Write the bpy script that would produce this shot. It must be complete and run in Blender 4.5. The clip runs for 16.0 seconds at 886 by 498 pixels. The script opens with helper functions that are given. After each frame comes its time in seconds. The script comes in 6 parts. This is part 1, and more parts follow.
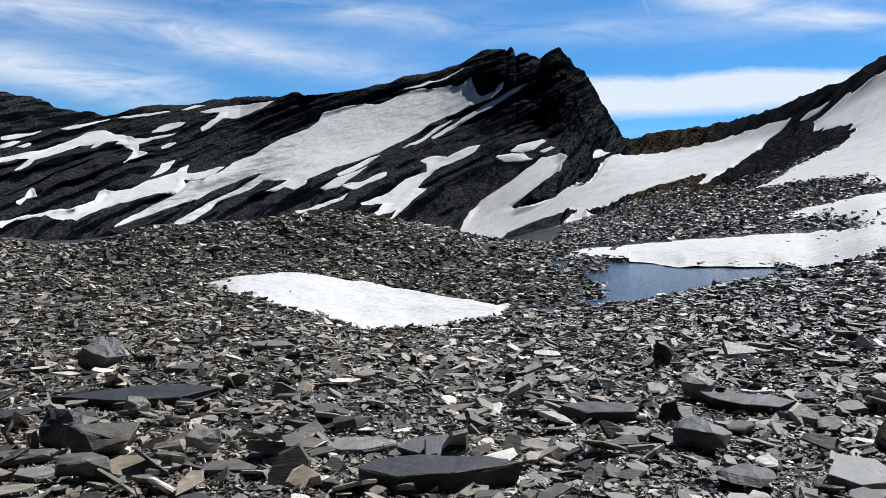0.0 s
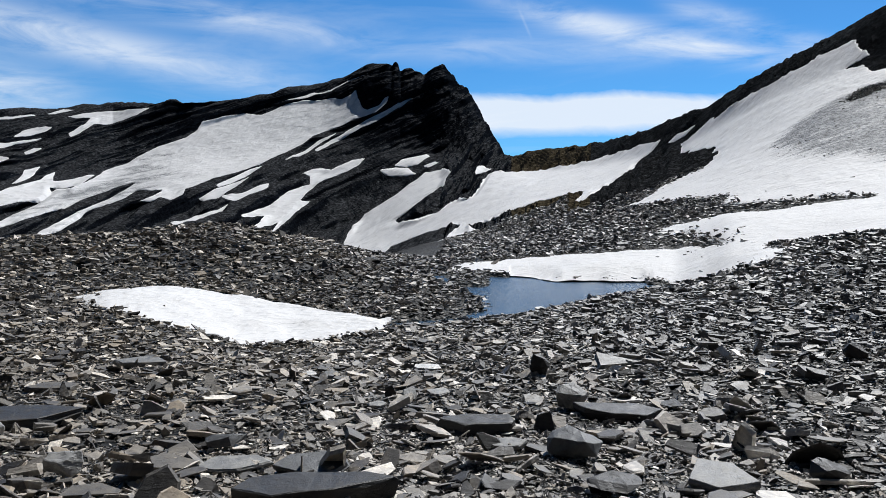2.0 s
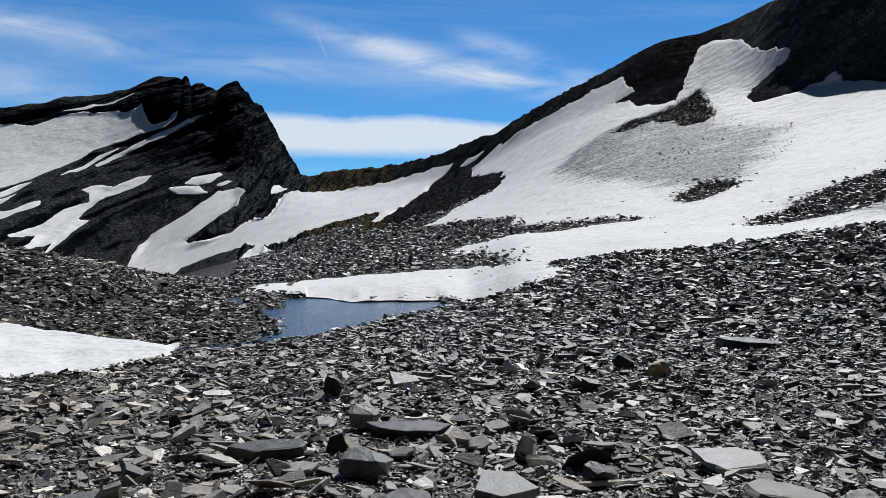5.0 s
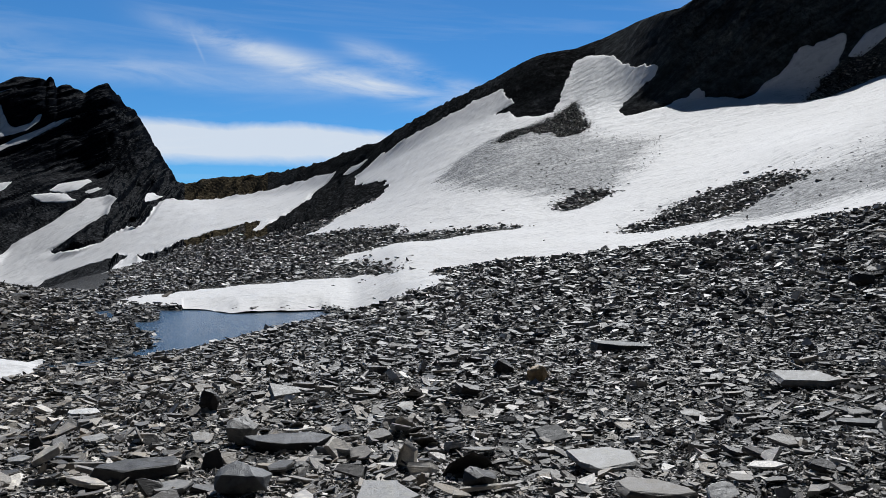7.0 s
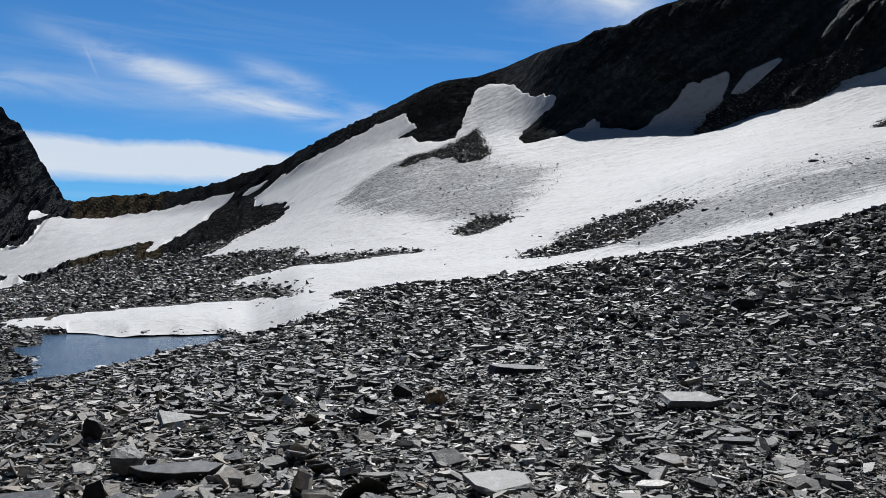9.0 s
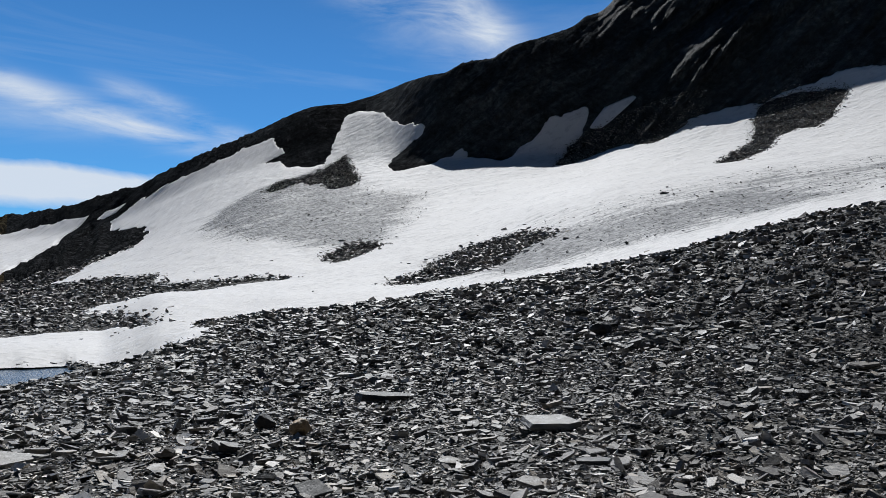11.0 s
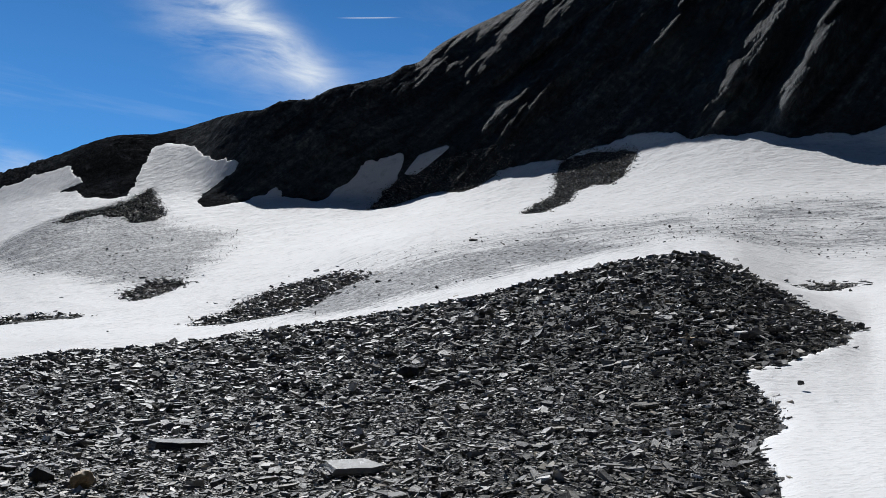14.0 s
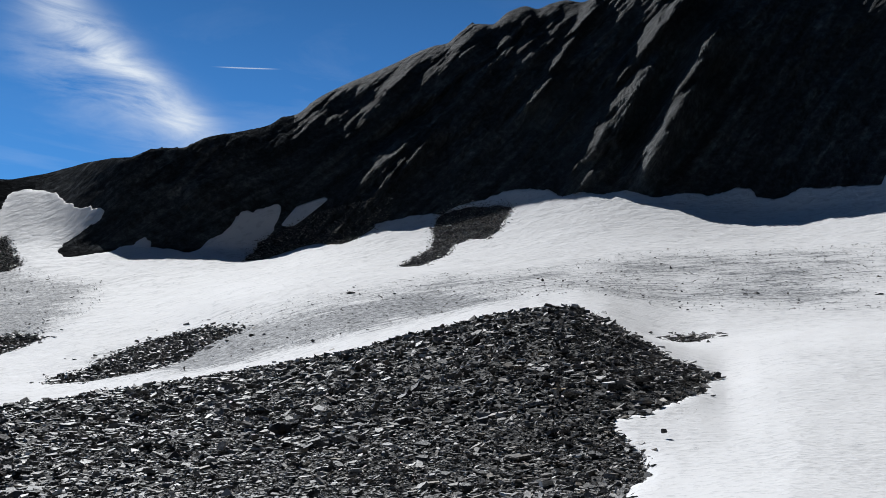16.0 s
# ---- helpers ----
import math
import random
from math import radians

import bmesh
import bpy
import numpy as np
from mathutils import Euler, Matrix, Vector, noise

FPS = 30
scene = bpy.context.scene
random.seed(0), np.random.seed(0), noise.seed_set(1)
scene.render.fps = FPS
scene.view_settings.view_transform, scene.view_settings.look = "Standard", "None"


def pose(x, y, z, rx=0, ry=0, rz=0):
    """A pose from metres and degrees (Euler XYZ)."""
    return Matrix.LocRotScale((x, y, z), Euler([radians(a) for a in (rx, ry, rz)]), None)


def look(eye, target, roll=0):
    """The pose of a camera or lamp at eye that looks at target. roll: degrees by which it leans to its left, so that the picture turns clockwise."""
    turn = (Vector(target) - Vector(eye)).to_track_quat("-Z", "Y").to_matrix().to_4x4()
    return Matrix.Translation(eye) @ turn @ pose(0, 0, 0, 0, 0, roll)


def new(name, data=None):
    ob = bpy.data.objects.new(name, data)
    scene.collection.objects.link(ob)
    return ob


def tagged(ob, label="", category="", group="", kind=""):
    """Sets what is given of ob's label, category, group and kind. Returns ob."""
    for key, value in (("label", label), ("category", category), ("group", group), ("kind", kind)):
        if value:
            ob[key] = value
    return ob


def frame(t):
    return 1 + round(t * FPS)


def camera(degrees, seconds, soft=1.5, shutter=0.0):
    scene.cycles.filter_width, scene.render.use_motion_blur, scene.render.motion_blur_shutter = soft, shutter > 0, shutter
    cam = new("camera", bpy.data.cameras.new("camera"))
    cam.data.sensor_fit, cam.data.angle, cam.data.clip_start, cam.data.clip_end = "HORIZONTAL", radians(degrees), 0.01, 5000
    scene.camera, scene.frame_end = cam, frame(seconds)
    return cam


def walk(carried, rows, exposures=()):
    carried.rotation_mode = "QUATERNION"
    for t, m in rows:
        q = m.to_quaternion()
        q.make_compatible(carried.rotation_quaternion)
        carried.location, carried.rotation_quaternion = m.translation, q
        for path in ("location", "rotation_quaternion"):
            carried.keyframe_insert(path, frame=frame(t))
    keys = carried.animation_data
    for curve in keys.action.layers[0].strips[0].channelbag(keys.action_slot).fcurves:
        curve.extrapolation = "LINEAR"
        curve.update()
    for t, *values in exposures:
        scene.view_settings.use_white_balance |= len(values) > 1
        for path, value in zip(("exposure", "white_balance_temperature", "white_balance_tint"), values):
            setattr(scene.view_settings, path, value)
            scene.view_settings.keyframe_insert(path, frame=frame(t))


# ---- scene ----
cam = camera(57.56, 16.0, soft=0.65)
# seconds, place in metres, turn in degrees
ROWS = [
    (0.0, -0.0000, 0.2500, 1.900, 87.000, -0.000, 0.000),
    (0.5, 0.0095, 0.2498, 1.900, 87.545, -0.009, -2.169),
    (1.0, 0.0177, 0.2494, 1.900, 87.786, -0.514, -4.035),
    (1.5, 0.0278, 0.2484, 1.900, 87.993, -0.644, -6.362),
    (2.0, 0.0359, 0.2474, 1.900, 88.030, -0.738, -8.224),
    (2.5, 0.0452, 0.2459, 1.900, 88.424, -0.577, -10.398),
    (3.0, 0.0553, 0.2438, 1.900, 88.451, -0.613, -12.762),
    (3.5, 0.0631, 0.2419, 1.900, 88.550, -0.543, -14.597),
    (4.0, 0.0727, 0.2392, 1.900, 88.900, -0.629, -16.896),
    (4.5, 0.0846, 0.2352, 1.900, 89.322, -0.741, -19.779),
    (7.0, 0.1280, 0.2148, 1.900, 90.369, -0.393, -30.786),
    (7.5, 0.1333, 0.2115, 1.900, 90.333, -0.470, -32.214),
    (8.0, 0.1391, 0.2078, 1.900, 90.266, -0.564, -33.799),
    (8.5, 0.1464, 0.2026, 1.900, 91.098, -0.792, -35.872),
    (9.0, 0.1530, 0.1977, 1.900, 92.117, -0.816, -37.778),
    (9.5, 0.1618, 0.1906, 1.900, 92.886, -0.758, -40.378),
    (12.0, 0.1951, 0.1563, 1.900, 95.016, -0.828, -51.385),
    (12.5, 0.2015, 0.1480, 1.900, 95.723, -1.043, -53.798),
    (13.0, 0.2070, 0.1402, 1.900, 96.300, -0.714, -55.957),
    (13.5, 0.2133, 0.1304, 1.900, 96.607, -0.878, -58.652),
    (14.0, 0.2170, 0.1242, 1.900, 97.286, -0.824, -60.329),
    (14.5, 0.2220, 0.1150, 1.900, 98.293, -0.746, -62.731),
    (15.0, 0.2266, 0.1056, 1.900, 99.235, -0.615, -65.112),
    (15.5, 0.2301, 0.0978, 1.900, 100.057, -0.107, -66.984),
    (16.0, 0.2333, 0.0898, 1.900, 101.087, 0.211, -68.908),
]

EXPOSURES = [(0.0, 0.1, 6050, 10), (3.0, 0.06, 6050, 10), (4.5, -0.06, 6050, 10), (7.0, -0.15, 6050, 10), (12.0, -0.13, 6050, 10), (16.0, -0.06, 6000, 10)]
walk(cam, [(t, pose(x, y, z, rx, ry, rz)) for t, x, y, z, rx, ry, rz in ROWS], EXPOSURES)

# ---- light: clear high-mountain noon with thin cirrus ----
SUN_BEARING, SUN_HEIGHT = 39.0, 49.0
world = bpy.data.worlds.new("world")
scene.world = world
world.use_nodes = True
wn, wl = world.node_tree.nodes, world.node_tree.links
wn.clear()


def wmath(op, a, b=None, c=None, clamp=False):
    n = wn.new("ShaderNodeMath")
    n.operation, n.use_clamp = op, clamp
    for i, v in enumerate((a, b, c)):
        if v is None:
            continue
        if isinstance(v, (int, float)):
            n.inputs[i].default_value = v
        else:
            wl.new(v, n.inputs[i])
    return n.outputs[0]


coord = wn.new("ShaderNodeTexCoord")
split = wn.new("ShaderNodeSeparateXYZ")
wl.new(coord.outputs["Generated"], split.inputs[0])
bearing = wmath("MULTIPLY", wmath("ARCTAN2", split.outputs[0], split.outputs[1]), 180 / math.pi)
height = wmath("MULTIPLY", wmath("ARCSINE", split.outputs[2]), 180 / math.pi)
flat = wn.new("ShaderNodeCombineXYZ")
wl.new(bearing, flat.inputs[0]), wl.new(height, flat.inputs[1])


def cloud_noise(scale, stretch, turn, detail=8, warp=0.6):
    m = wn.new("ShaderNodeMapping")
    m.inputs["Rotation"].default_value = (0, 0, radians(turn))
    m.inputs["Scale"].default_value = (scale / stretch, scale, 1)
    wl.new(flat.outputs[0], m.inputs[0])
    n = wn.new("ShaderNodeTexNoise")
    n.inputs["Scale"].default_value, n.inputs["Detail"].default_value = 1.0, detail
    n.inputs["Roughness"].default_value, n.inputs["Distortion"].default_value = 0.62, warp
    wl.new(m.outputs[0], n.inputs["Vector"])
    return n.outputs["Fac"]


def streak(a0, e0, a1, e1, width, amount, grain, lo=0.35, hi=0.75):
    """A wisp along the line between two points of the sky."""
    length, ang = math.hypot(a1 - a0, e1 - e0), math.atan2(e1 - e0, a1 - a0)
    dx, dy = wmath("SUBTRACT", bearing, (a0 + a1) / 2), wmath("SUBTRACT", height, (e0 + e1) / 2)
    u = wmath("ADD", wmath("MULTIPLY", dx, math.cos(ang)), wmath("MULTIPLY", dy, math.sin(ang)))
    v = wmath("SUBTRACT", wmath("MULTIPLY", dy, math.cos(ang)), wmath("MULTIPLY", dx, math.sin(ang)))
    u, v = wmath("DIVIDE", u, length / 2), wmath("DIVIDE", v, width)
    d = wmath("ADD", wmath("POWER", wmath("ABSOLUTE", u), 4.0), wmath("MULTIPLY", v, v))
    body = wmath("POWER", 2.718, wmath("MULTIPLY", d, -1.0))
    g = wmath("MULTIPLY", wmath("SUBTRACT", grain, lo), 1 / (hi - lo), clamp=True)
    return wmath("MULTIPLY", wmath("MULTIPLY", body, g), amount)


fine_grain = cloud_noise(0.55, 5.0, 14)
soft_grain = cloud_noise(0.28, 2.2, 25)
veil = cloud_noise(0.16, 5.0, 10, 6, 1.0)
cross_grain = cloud_noise(0.5, 4.0, 52)
clouds = [
    streak(-42, 14.5, -3, 9.4, 1.2, 0.75, fine_grain, 0.25, 0.55),
    streak(-36, 10.0, -16, 7.2, 1.4, 0.8, fine_grain, 0.25, 0.55),
    streak(-20, 14.4, 2, 12.6, 0.9, 0.6, fine_grain, 0.35, 0.7),
    streak(12.0, 15.0, 32, 10.3, 0.8, 0.8, fine_grain, 0.28, 0.62),
    streak(1, 12.2, 28, 11.6, 1.0, 0.35, fine_grain, 0.3, 0.65),
    streak(40, 26.4, 52.6, 17.6, 1.4, 1.0, cross_grain, 0.25, 0.62),
    streak(39, 23.5, 50, 17.6, 2.2, 0.4, cross_grain, 0.35, 0.7),
    streak(52.7, 23.0, 56.3, 23.2, 0.035, 0.6, fine_grain, 0.0, 0.1),
    streak(13.4, 14.5, 14.2, 12.8, 0.09, 0.12, fine_grain, 0.0, 0.1),
    streak(24, 14.5, 35, 10.5, 0.7, 0.6, fine_grain, 0.3, 0.65),
]
total = clouds[0]
for c in clouds[1:]:
    total = wmath("ADD", total, c)
total = wmath("ADD", total, wmath("MULTIPLY", wmath("MULTIPLY", wmath("SUBTRACT", veil, 0.5, clamp=True), 0.8), wmath("MULTIPLY", wmath("SUBTRACT", 30.0, height), 0.06, clamp=True)))
# the flat bank of cumulus behind the saddle
top_edge = wmath("ADD", 9.0, wmath("MULTIPLY", wmath("SUBTRACT", soft_grain, 0.5), 1.4))
bank = wmath("MULTIPLY", wmath("MULTIPLY", wmath("SUBTRACT", top_edge, height), 1.6, clamp=True),
             wmath("MULTIPLY", wmath("SUBTRACT", height, wmath("ADD", 5.3, wmath("MULTIPLY", soft_grain, 1.2))), 1.2, clamp=True))
bank = wmath("MULTIPLY", bank, wmath("MULTIPLY", wmath("SUBTRACT", 31, bearing), 0.2, clamp=True))
bank = wmath("MULTIPLY", bank, wmath("MULTIPLY", wmath("ADD", bearing, 0), 0.2, clamp=True))
total = wmath("ADD", total, wmath("MULTIPLY", bank, 0.9), clamp=True)
sky = wn.new("ShaderNodeTexSky")
sky.sky_type, sky.sun_disc = "NISHITA", False
sky.sun_elevation, sky.sun_rotation = radians(SUN_HEIGHT), radians(SUN_BEARING)
sky.altitude, sky.air_density, sky.dust_density, sky.ozone_density = 1500, 1.0, 0.0, 1.6
tint = wn.new("ShaderNodeMix")
tint.data_type, tint.blend_type = "RGBA", "MULTIPLY"
tint.inputs["Factor"].default_value, tint.inputs["B"].default_value = 1.0, (0.46, 0.97, 1.34, 1)
wl.new(sky.outputs[0], tint.inputs["A"])
deep = wn.new("ShaderNodeMapRange")      # the high-mountain sky deepens towards the zenith, dimmed further to cut fill light
deep.interpolation_type = "SMOOTHSTEP"
deep.inputs["From Min"].default_value, deep.inputs["From Max"].default_value = 14.0, 56.0
deep.inputs["To Min"].default_value, deep.inputs["To Max"].default_value = 1.0, 0.1
wl.new(height, deep.inputs["Value"])
away = wn.new("ShaderNodeMapRange")      # and away from the sun, dimmed out of view to darken shaded faces
away.interpolation_type = "SMOOTHSTEP"
away.inputs["From Min"].default_value, away.inputs["From Max"].default_value = -1.0, 0.25
away.inputs["To Min"].default_value, away.inputs["To Max"].default_value = 0.16, 1.0
wl.new(wmath("COSINE", wmath("MULTIPLY", wmath("SUBTRACT", bearing, SUN_BEARING), math.pi / 180)), away.inputs["Value"])
darker = wn.new("ShaderNodeVectorMath")
darker.operation = "SCALE"
wl.new(tint.outputs["Result"], darker.inputs[0]), wl.new(wmath("MULTIPLY", deep.outputs[0], away.outputs[0]), darker.inputs["Scale"])
mixer = wn.new("ShaderNodeMix")
mixer.data_type = "RGBA"
wl.new(total, mixer.inputs["Factor"]), wl.new(darker.outputs[0], mixer.inputs["A"])
mixer.inputs["B"].default_value = (11.3, 11.8, 12.2, 1)
background = wn.new("ShaderNodeBackground")
background.inputs["Strength"].default_value = 0.07
world_out = wn.new("ShaderNodeOutputWorld")
wl.new(mixer.outputs["Result"], background.inputs[0]), wl.new(background.outputs[0], world_out.inputs[0])

sun = new("sun", bpy.data.lights.new("sun", "SUN"))
sun.data.energy, sun.data.angle, sun.data.color = 5.0, radians(0.55), (1.0, 0.965, 0.91)
s_a, s_h = radians(SUN_BEARING), radians(SUN_HEIGHT)
sun.matrix_world = look((60 * math.sin(s_a), 60 * math.cos(s_a), 60 * math.tan(s_h)), (0, 0, 0))


# ---- materials ----
def material(name):
    m = bpy.data.materials.new(name)
    m.use_nodes = True
    nt = m.node_tree
    return m, nt.nodes, nt.links, nt.nodes["Principled BSDF"]


def tex_noise(nodes, links, vector, scale, detail=6, rough=0.6, distortion=0.0):
    n = nodes.new("ShaderNodeTexNoise")
    n.inputs["Scale"].default_value, n.inputs["Detail"].default_value = scale, detail
    n.inputs["Roughness"].default_value, n.inputs["Distortion"].default_value = rough, distortion
    links.new(vector, n.inputs["Vector"])
    return n.outputs["Fac"]


def ramp(nodes, links, fac, *stops):
    n = nodes.new("ShaderNodeValToRGB")
    while len(n.color_ramp.elements) < len(stops):
        n.color_ramp.elements.new(0.5)
    for e, (p, c) in zip(n.color_ramp.elements, stops):
        e.position, e.color = p, (*c, 1) if len(c) == 3 else c
    links.new(fac, n.inputs[0])
    return n.outputs[0]


def mix(nodes, links, fac, a, b, mode="MIX"):
    n = nodes.new("ShaderNodeMix")
    n.data_type, n.blend_type = "RGBA", mode
    for key, v in (("Factor", fac), ("A", a), ("B", b)):
        if isinstance(v, (int, float)):
            n.inputs[key].default_value = v
        elif isinstance(v, tuple):
            n.inputs[key].default_value = (*v, 1)
        else:
            links.new(v, n.inputs[key])
    return n.outputs["Result"]


def bump(nodes, links, height_, strength, distance, normal=None):
    n = nodes.new("ShaderNodeBump")
    n.inputs["Strength"].default_value, n.inputs["Distance"].default_value = strength, distance
    links.new(height_, n.inputs["Height"])
    if normal is not None:
        links.new(normal, n.inputs["Normal"])
    return n.outputs[0]


def stone_material(name, tone=None, rough=0.53):
    """Grey slate: each piece its own shade, with fine cleavage lines, lichen and rust. tone: one shade for a single stone."""
    m, nodes, links, b = material(name)
    co = nodes.new("ShaderNodeTexCoord").outputs["Object"]
    if tone is None:
        rnd = nodes.new("ShaderNodeNewGeometry").outputs["Random Per Island"]
    else:
        rnd = nodes.new("ShaderNodeObjectInfo").outputs["Random"]
    if tone is None or tone == "any":
        base = ramp(nodes, links, rnd, (0.0, (0.028, 0.027, 0.026)), (0.26, (0.095, 0.092, 0.088)), (0.5, (0.175, 0.17, 0.161)), (0.7, (0.27, 0.26, 0.243)),
                    (0.82, (0.24, 0.21, 0.168)), (0.89, (0.42, 0.41, 0.39)), (0.955, (0.6, 0.59, 0.57)), (1.0, (0.75, 0.74, 0.715)))
    else:
        base = ramp(nodes, links, rnd, (0.0, tuple(0.8 * c for c in tone)), (1.0, tuple(1.2 * c for c in tone)))
    grain = tex_noise(nodes, links, co, 11.0, 9, 0.7)
    mp = nodes.new("ShaderNodeMapping")
    mp.inputs["Scale"].default_value = (2, 2, 26)
    links.new(co, mp.inputs[0])
    layers = tex_noise(nodes, links, mp.outputs[0], 2.0, 6, 0.65)
    col = mix(nodes, links, 0.8, base, ramp(nodes, links, grain, (0.3, (0.4, 0.4, 0.42)), (0.52, (1.0, 1.0, 1.0)), (0.72, (1.65, 1.62, 1.52))), "MULTIPLY")
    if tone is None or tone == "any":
        # pieces are brownish and paler to the west, darker to the east
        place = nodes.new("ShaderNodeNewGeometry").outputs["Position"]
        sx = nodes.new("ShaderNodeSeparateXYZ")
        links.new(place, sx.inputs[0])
        band = nodes.new("ShaderNodeMath")
        band.operation = "MULTIPLY_ADD"
        links.new(tex_noise(nodes, links, place, 0.16, 4, 0.6), band.inputs[0])
        band.inputs[1].default_value = 14.0
        links.new(sx.outputs[0], band.inputs[2])
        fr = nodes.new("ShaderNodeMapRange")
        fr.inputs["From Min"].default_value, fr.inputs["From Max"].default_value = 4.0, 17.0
        links.new(band.outputs[0], fr.inputs["Value"])
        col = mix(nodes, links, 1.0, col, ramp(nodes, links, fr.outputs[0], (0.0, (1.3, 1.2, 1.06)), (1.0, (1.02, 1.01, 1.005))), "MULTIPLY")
    rust = ramp(nodes, links, tex_noise(nodes, links, co, 1.1, 5, 0.6), (0.58, (0, 0, 0)), (0.74, (0.5, 0.5, 0.5)))
    col = mix(nodes, links, rust, col, (0.17, 0.125, 0.075))
    links.new(col, b.inputs["Base Color"])
    gloss = ramp(nodes, links, grain, (0.3, (rough - 0.12,) * 3), (0.7, (rough + 0.2,) * 3))
    links.new(gloss, b.inputs["Roughness"])
    b.inputs["Specular IOR Level"].default_value = 0.5
    n1 = bump(nodes, links, layers, 0.35, 0.03)
    links.new(bump(nodes, links, grain, 0.6, 0.02, n1), b.inputs["Normal"])
    return m


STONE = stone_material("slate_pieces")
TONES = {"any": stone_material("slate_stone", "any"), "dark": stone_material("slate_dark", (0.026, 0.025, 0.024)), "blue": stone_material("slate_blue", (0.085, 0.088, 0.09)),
         "warm": stone_material("slate_warm", (0.13, 0.118, 0.1)), "pale": stone_material("slate_pale", (0.25, 0.246, 0.235)),
         "white": stone_material("quartz", (0.66, 0.65, 0.63)), "ochre": stone_material("slate_ochre", (0.33, 0.24, 0.135))}


def scree_material():
    m, nodes, links, b = material("scree")
    co = nodes.new("ShaderNodeTexCoord").outputs["Object"]
    v = nodes.new("ShaderNodeTexVoronoi")
    v.inputs["Scale"].default_value, v.inputs["Randomness"].default_value = 5.5, 1.0
    links.new(co, v.inputs["Vector"])
    grain = tex_noise(nodes, links, co, 14, 8, 0.7)
    sep = nodes.new("ShaderNodeSeparateColor")
    links.new(v.outputs["Color"], sep.inputs[0])
    # cells near black: shade of the voids between stones put into the colour
    cell = ramp(nodes, links, sep.outputs[0], (0.0, (0.018, 0.018, 0.018)), (0.6, (0.036, 0.035, 0.033)), (0.9, (0.07, 0.067, 0.062)), (1.0, (0.14, 0.135, 0.125)))
    col = mix(nodes, links, 0.7, cell, ramp(nodes, links, grain, (0.3, (0.5, 0.5, 0.5)), (0.7, (1.25, 1.24, 1.2))), "MULTIPLY")
    links.new(col, b.inputs["Base Color"])
    b.inputs["Roughness"].default_value = 0.7
    b.inputs["Specular IOR Level"].default_value = 0.15
    n1 = bump(nodes, links, v.outputs["Distance"], 0.9, 0.12)
    links.new(bump(nodes, links, grain, 0.6, 0.03, n1), b.inputs["Normal"])
    return m


def slope_mask(nodes, links, low, high, wobble):
    """Gentle ground that takes the pale tone of rubble and sunlit slopes: 0 on steep rock, 1 on slopes."""
    sep = nodes.new("ShaderNodeSeparateXYZ")
    links.new(nodes.new("ShaderNodeNewGeometry").outputs["True Normal"], sep.inputs[0])
    add = nodes.new("ShaderNodeMath")
    add.operation = "MULTIPLY_ADD"
    links.new(wobble, add.inputs[0]), links.new(sep.outputs[2], add.inputs[2])
    add.inputs[1].default_value = 0.5
    fr = nodes.new("ShaderNodeMapRange")
    fr.interpolation_type = "SMOOTHSTEP"
    fr.inputs["From Min"].default_value, fr.inputs["From Max"].default_value = low + 0.25, high + 0.25
    links.new(add.outputs[0], fr.inputs["Value"])
    return fr.outputs[0]


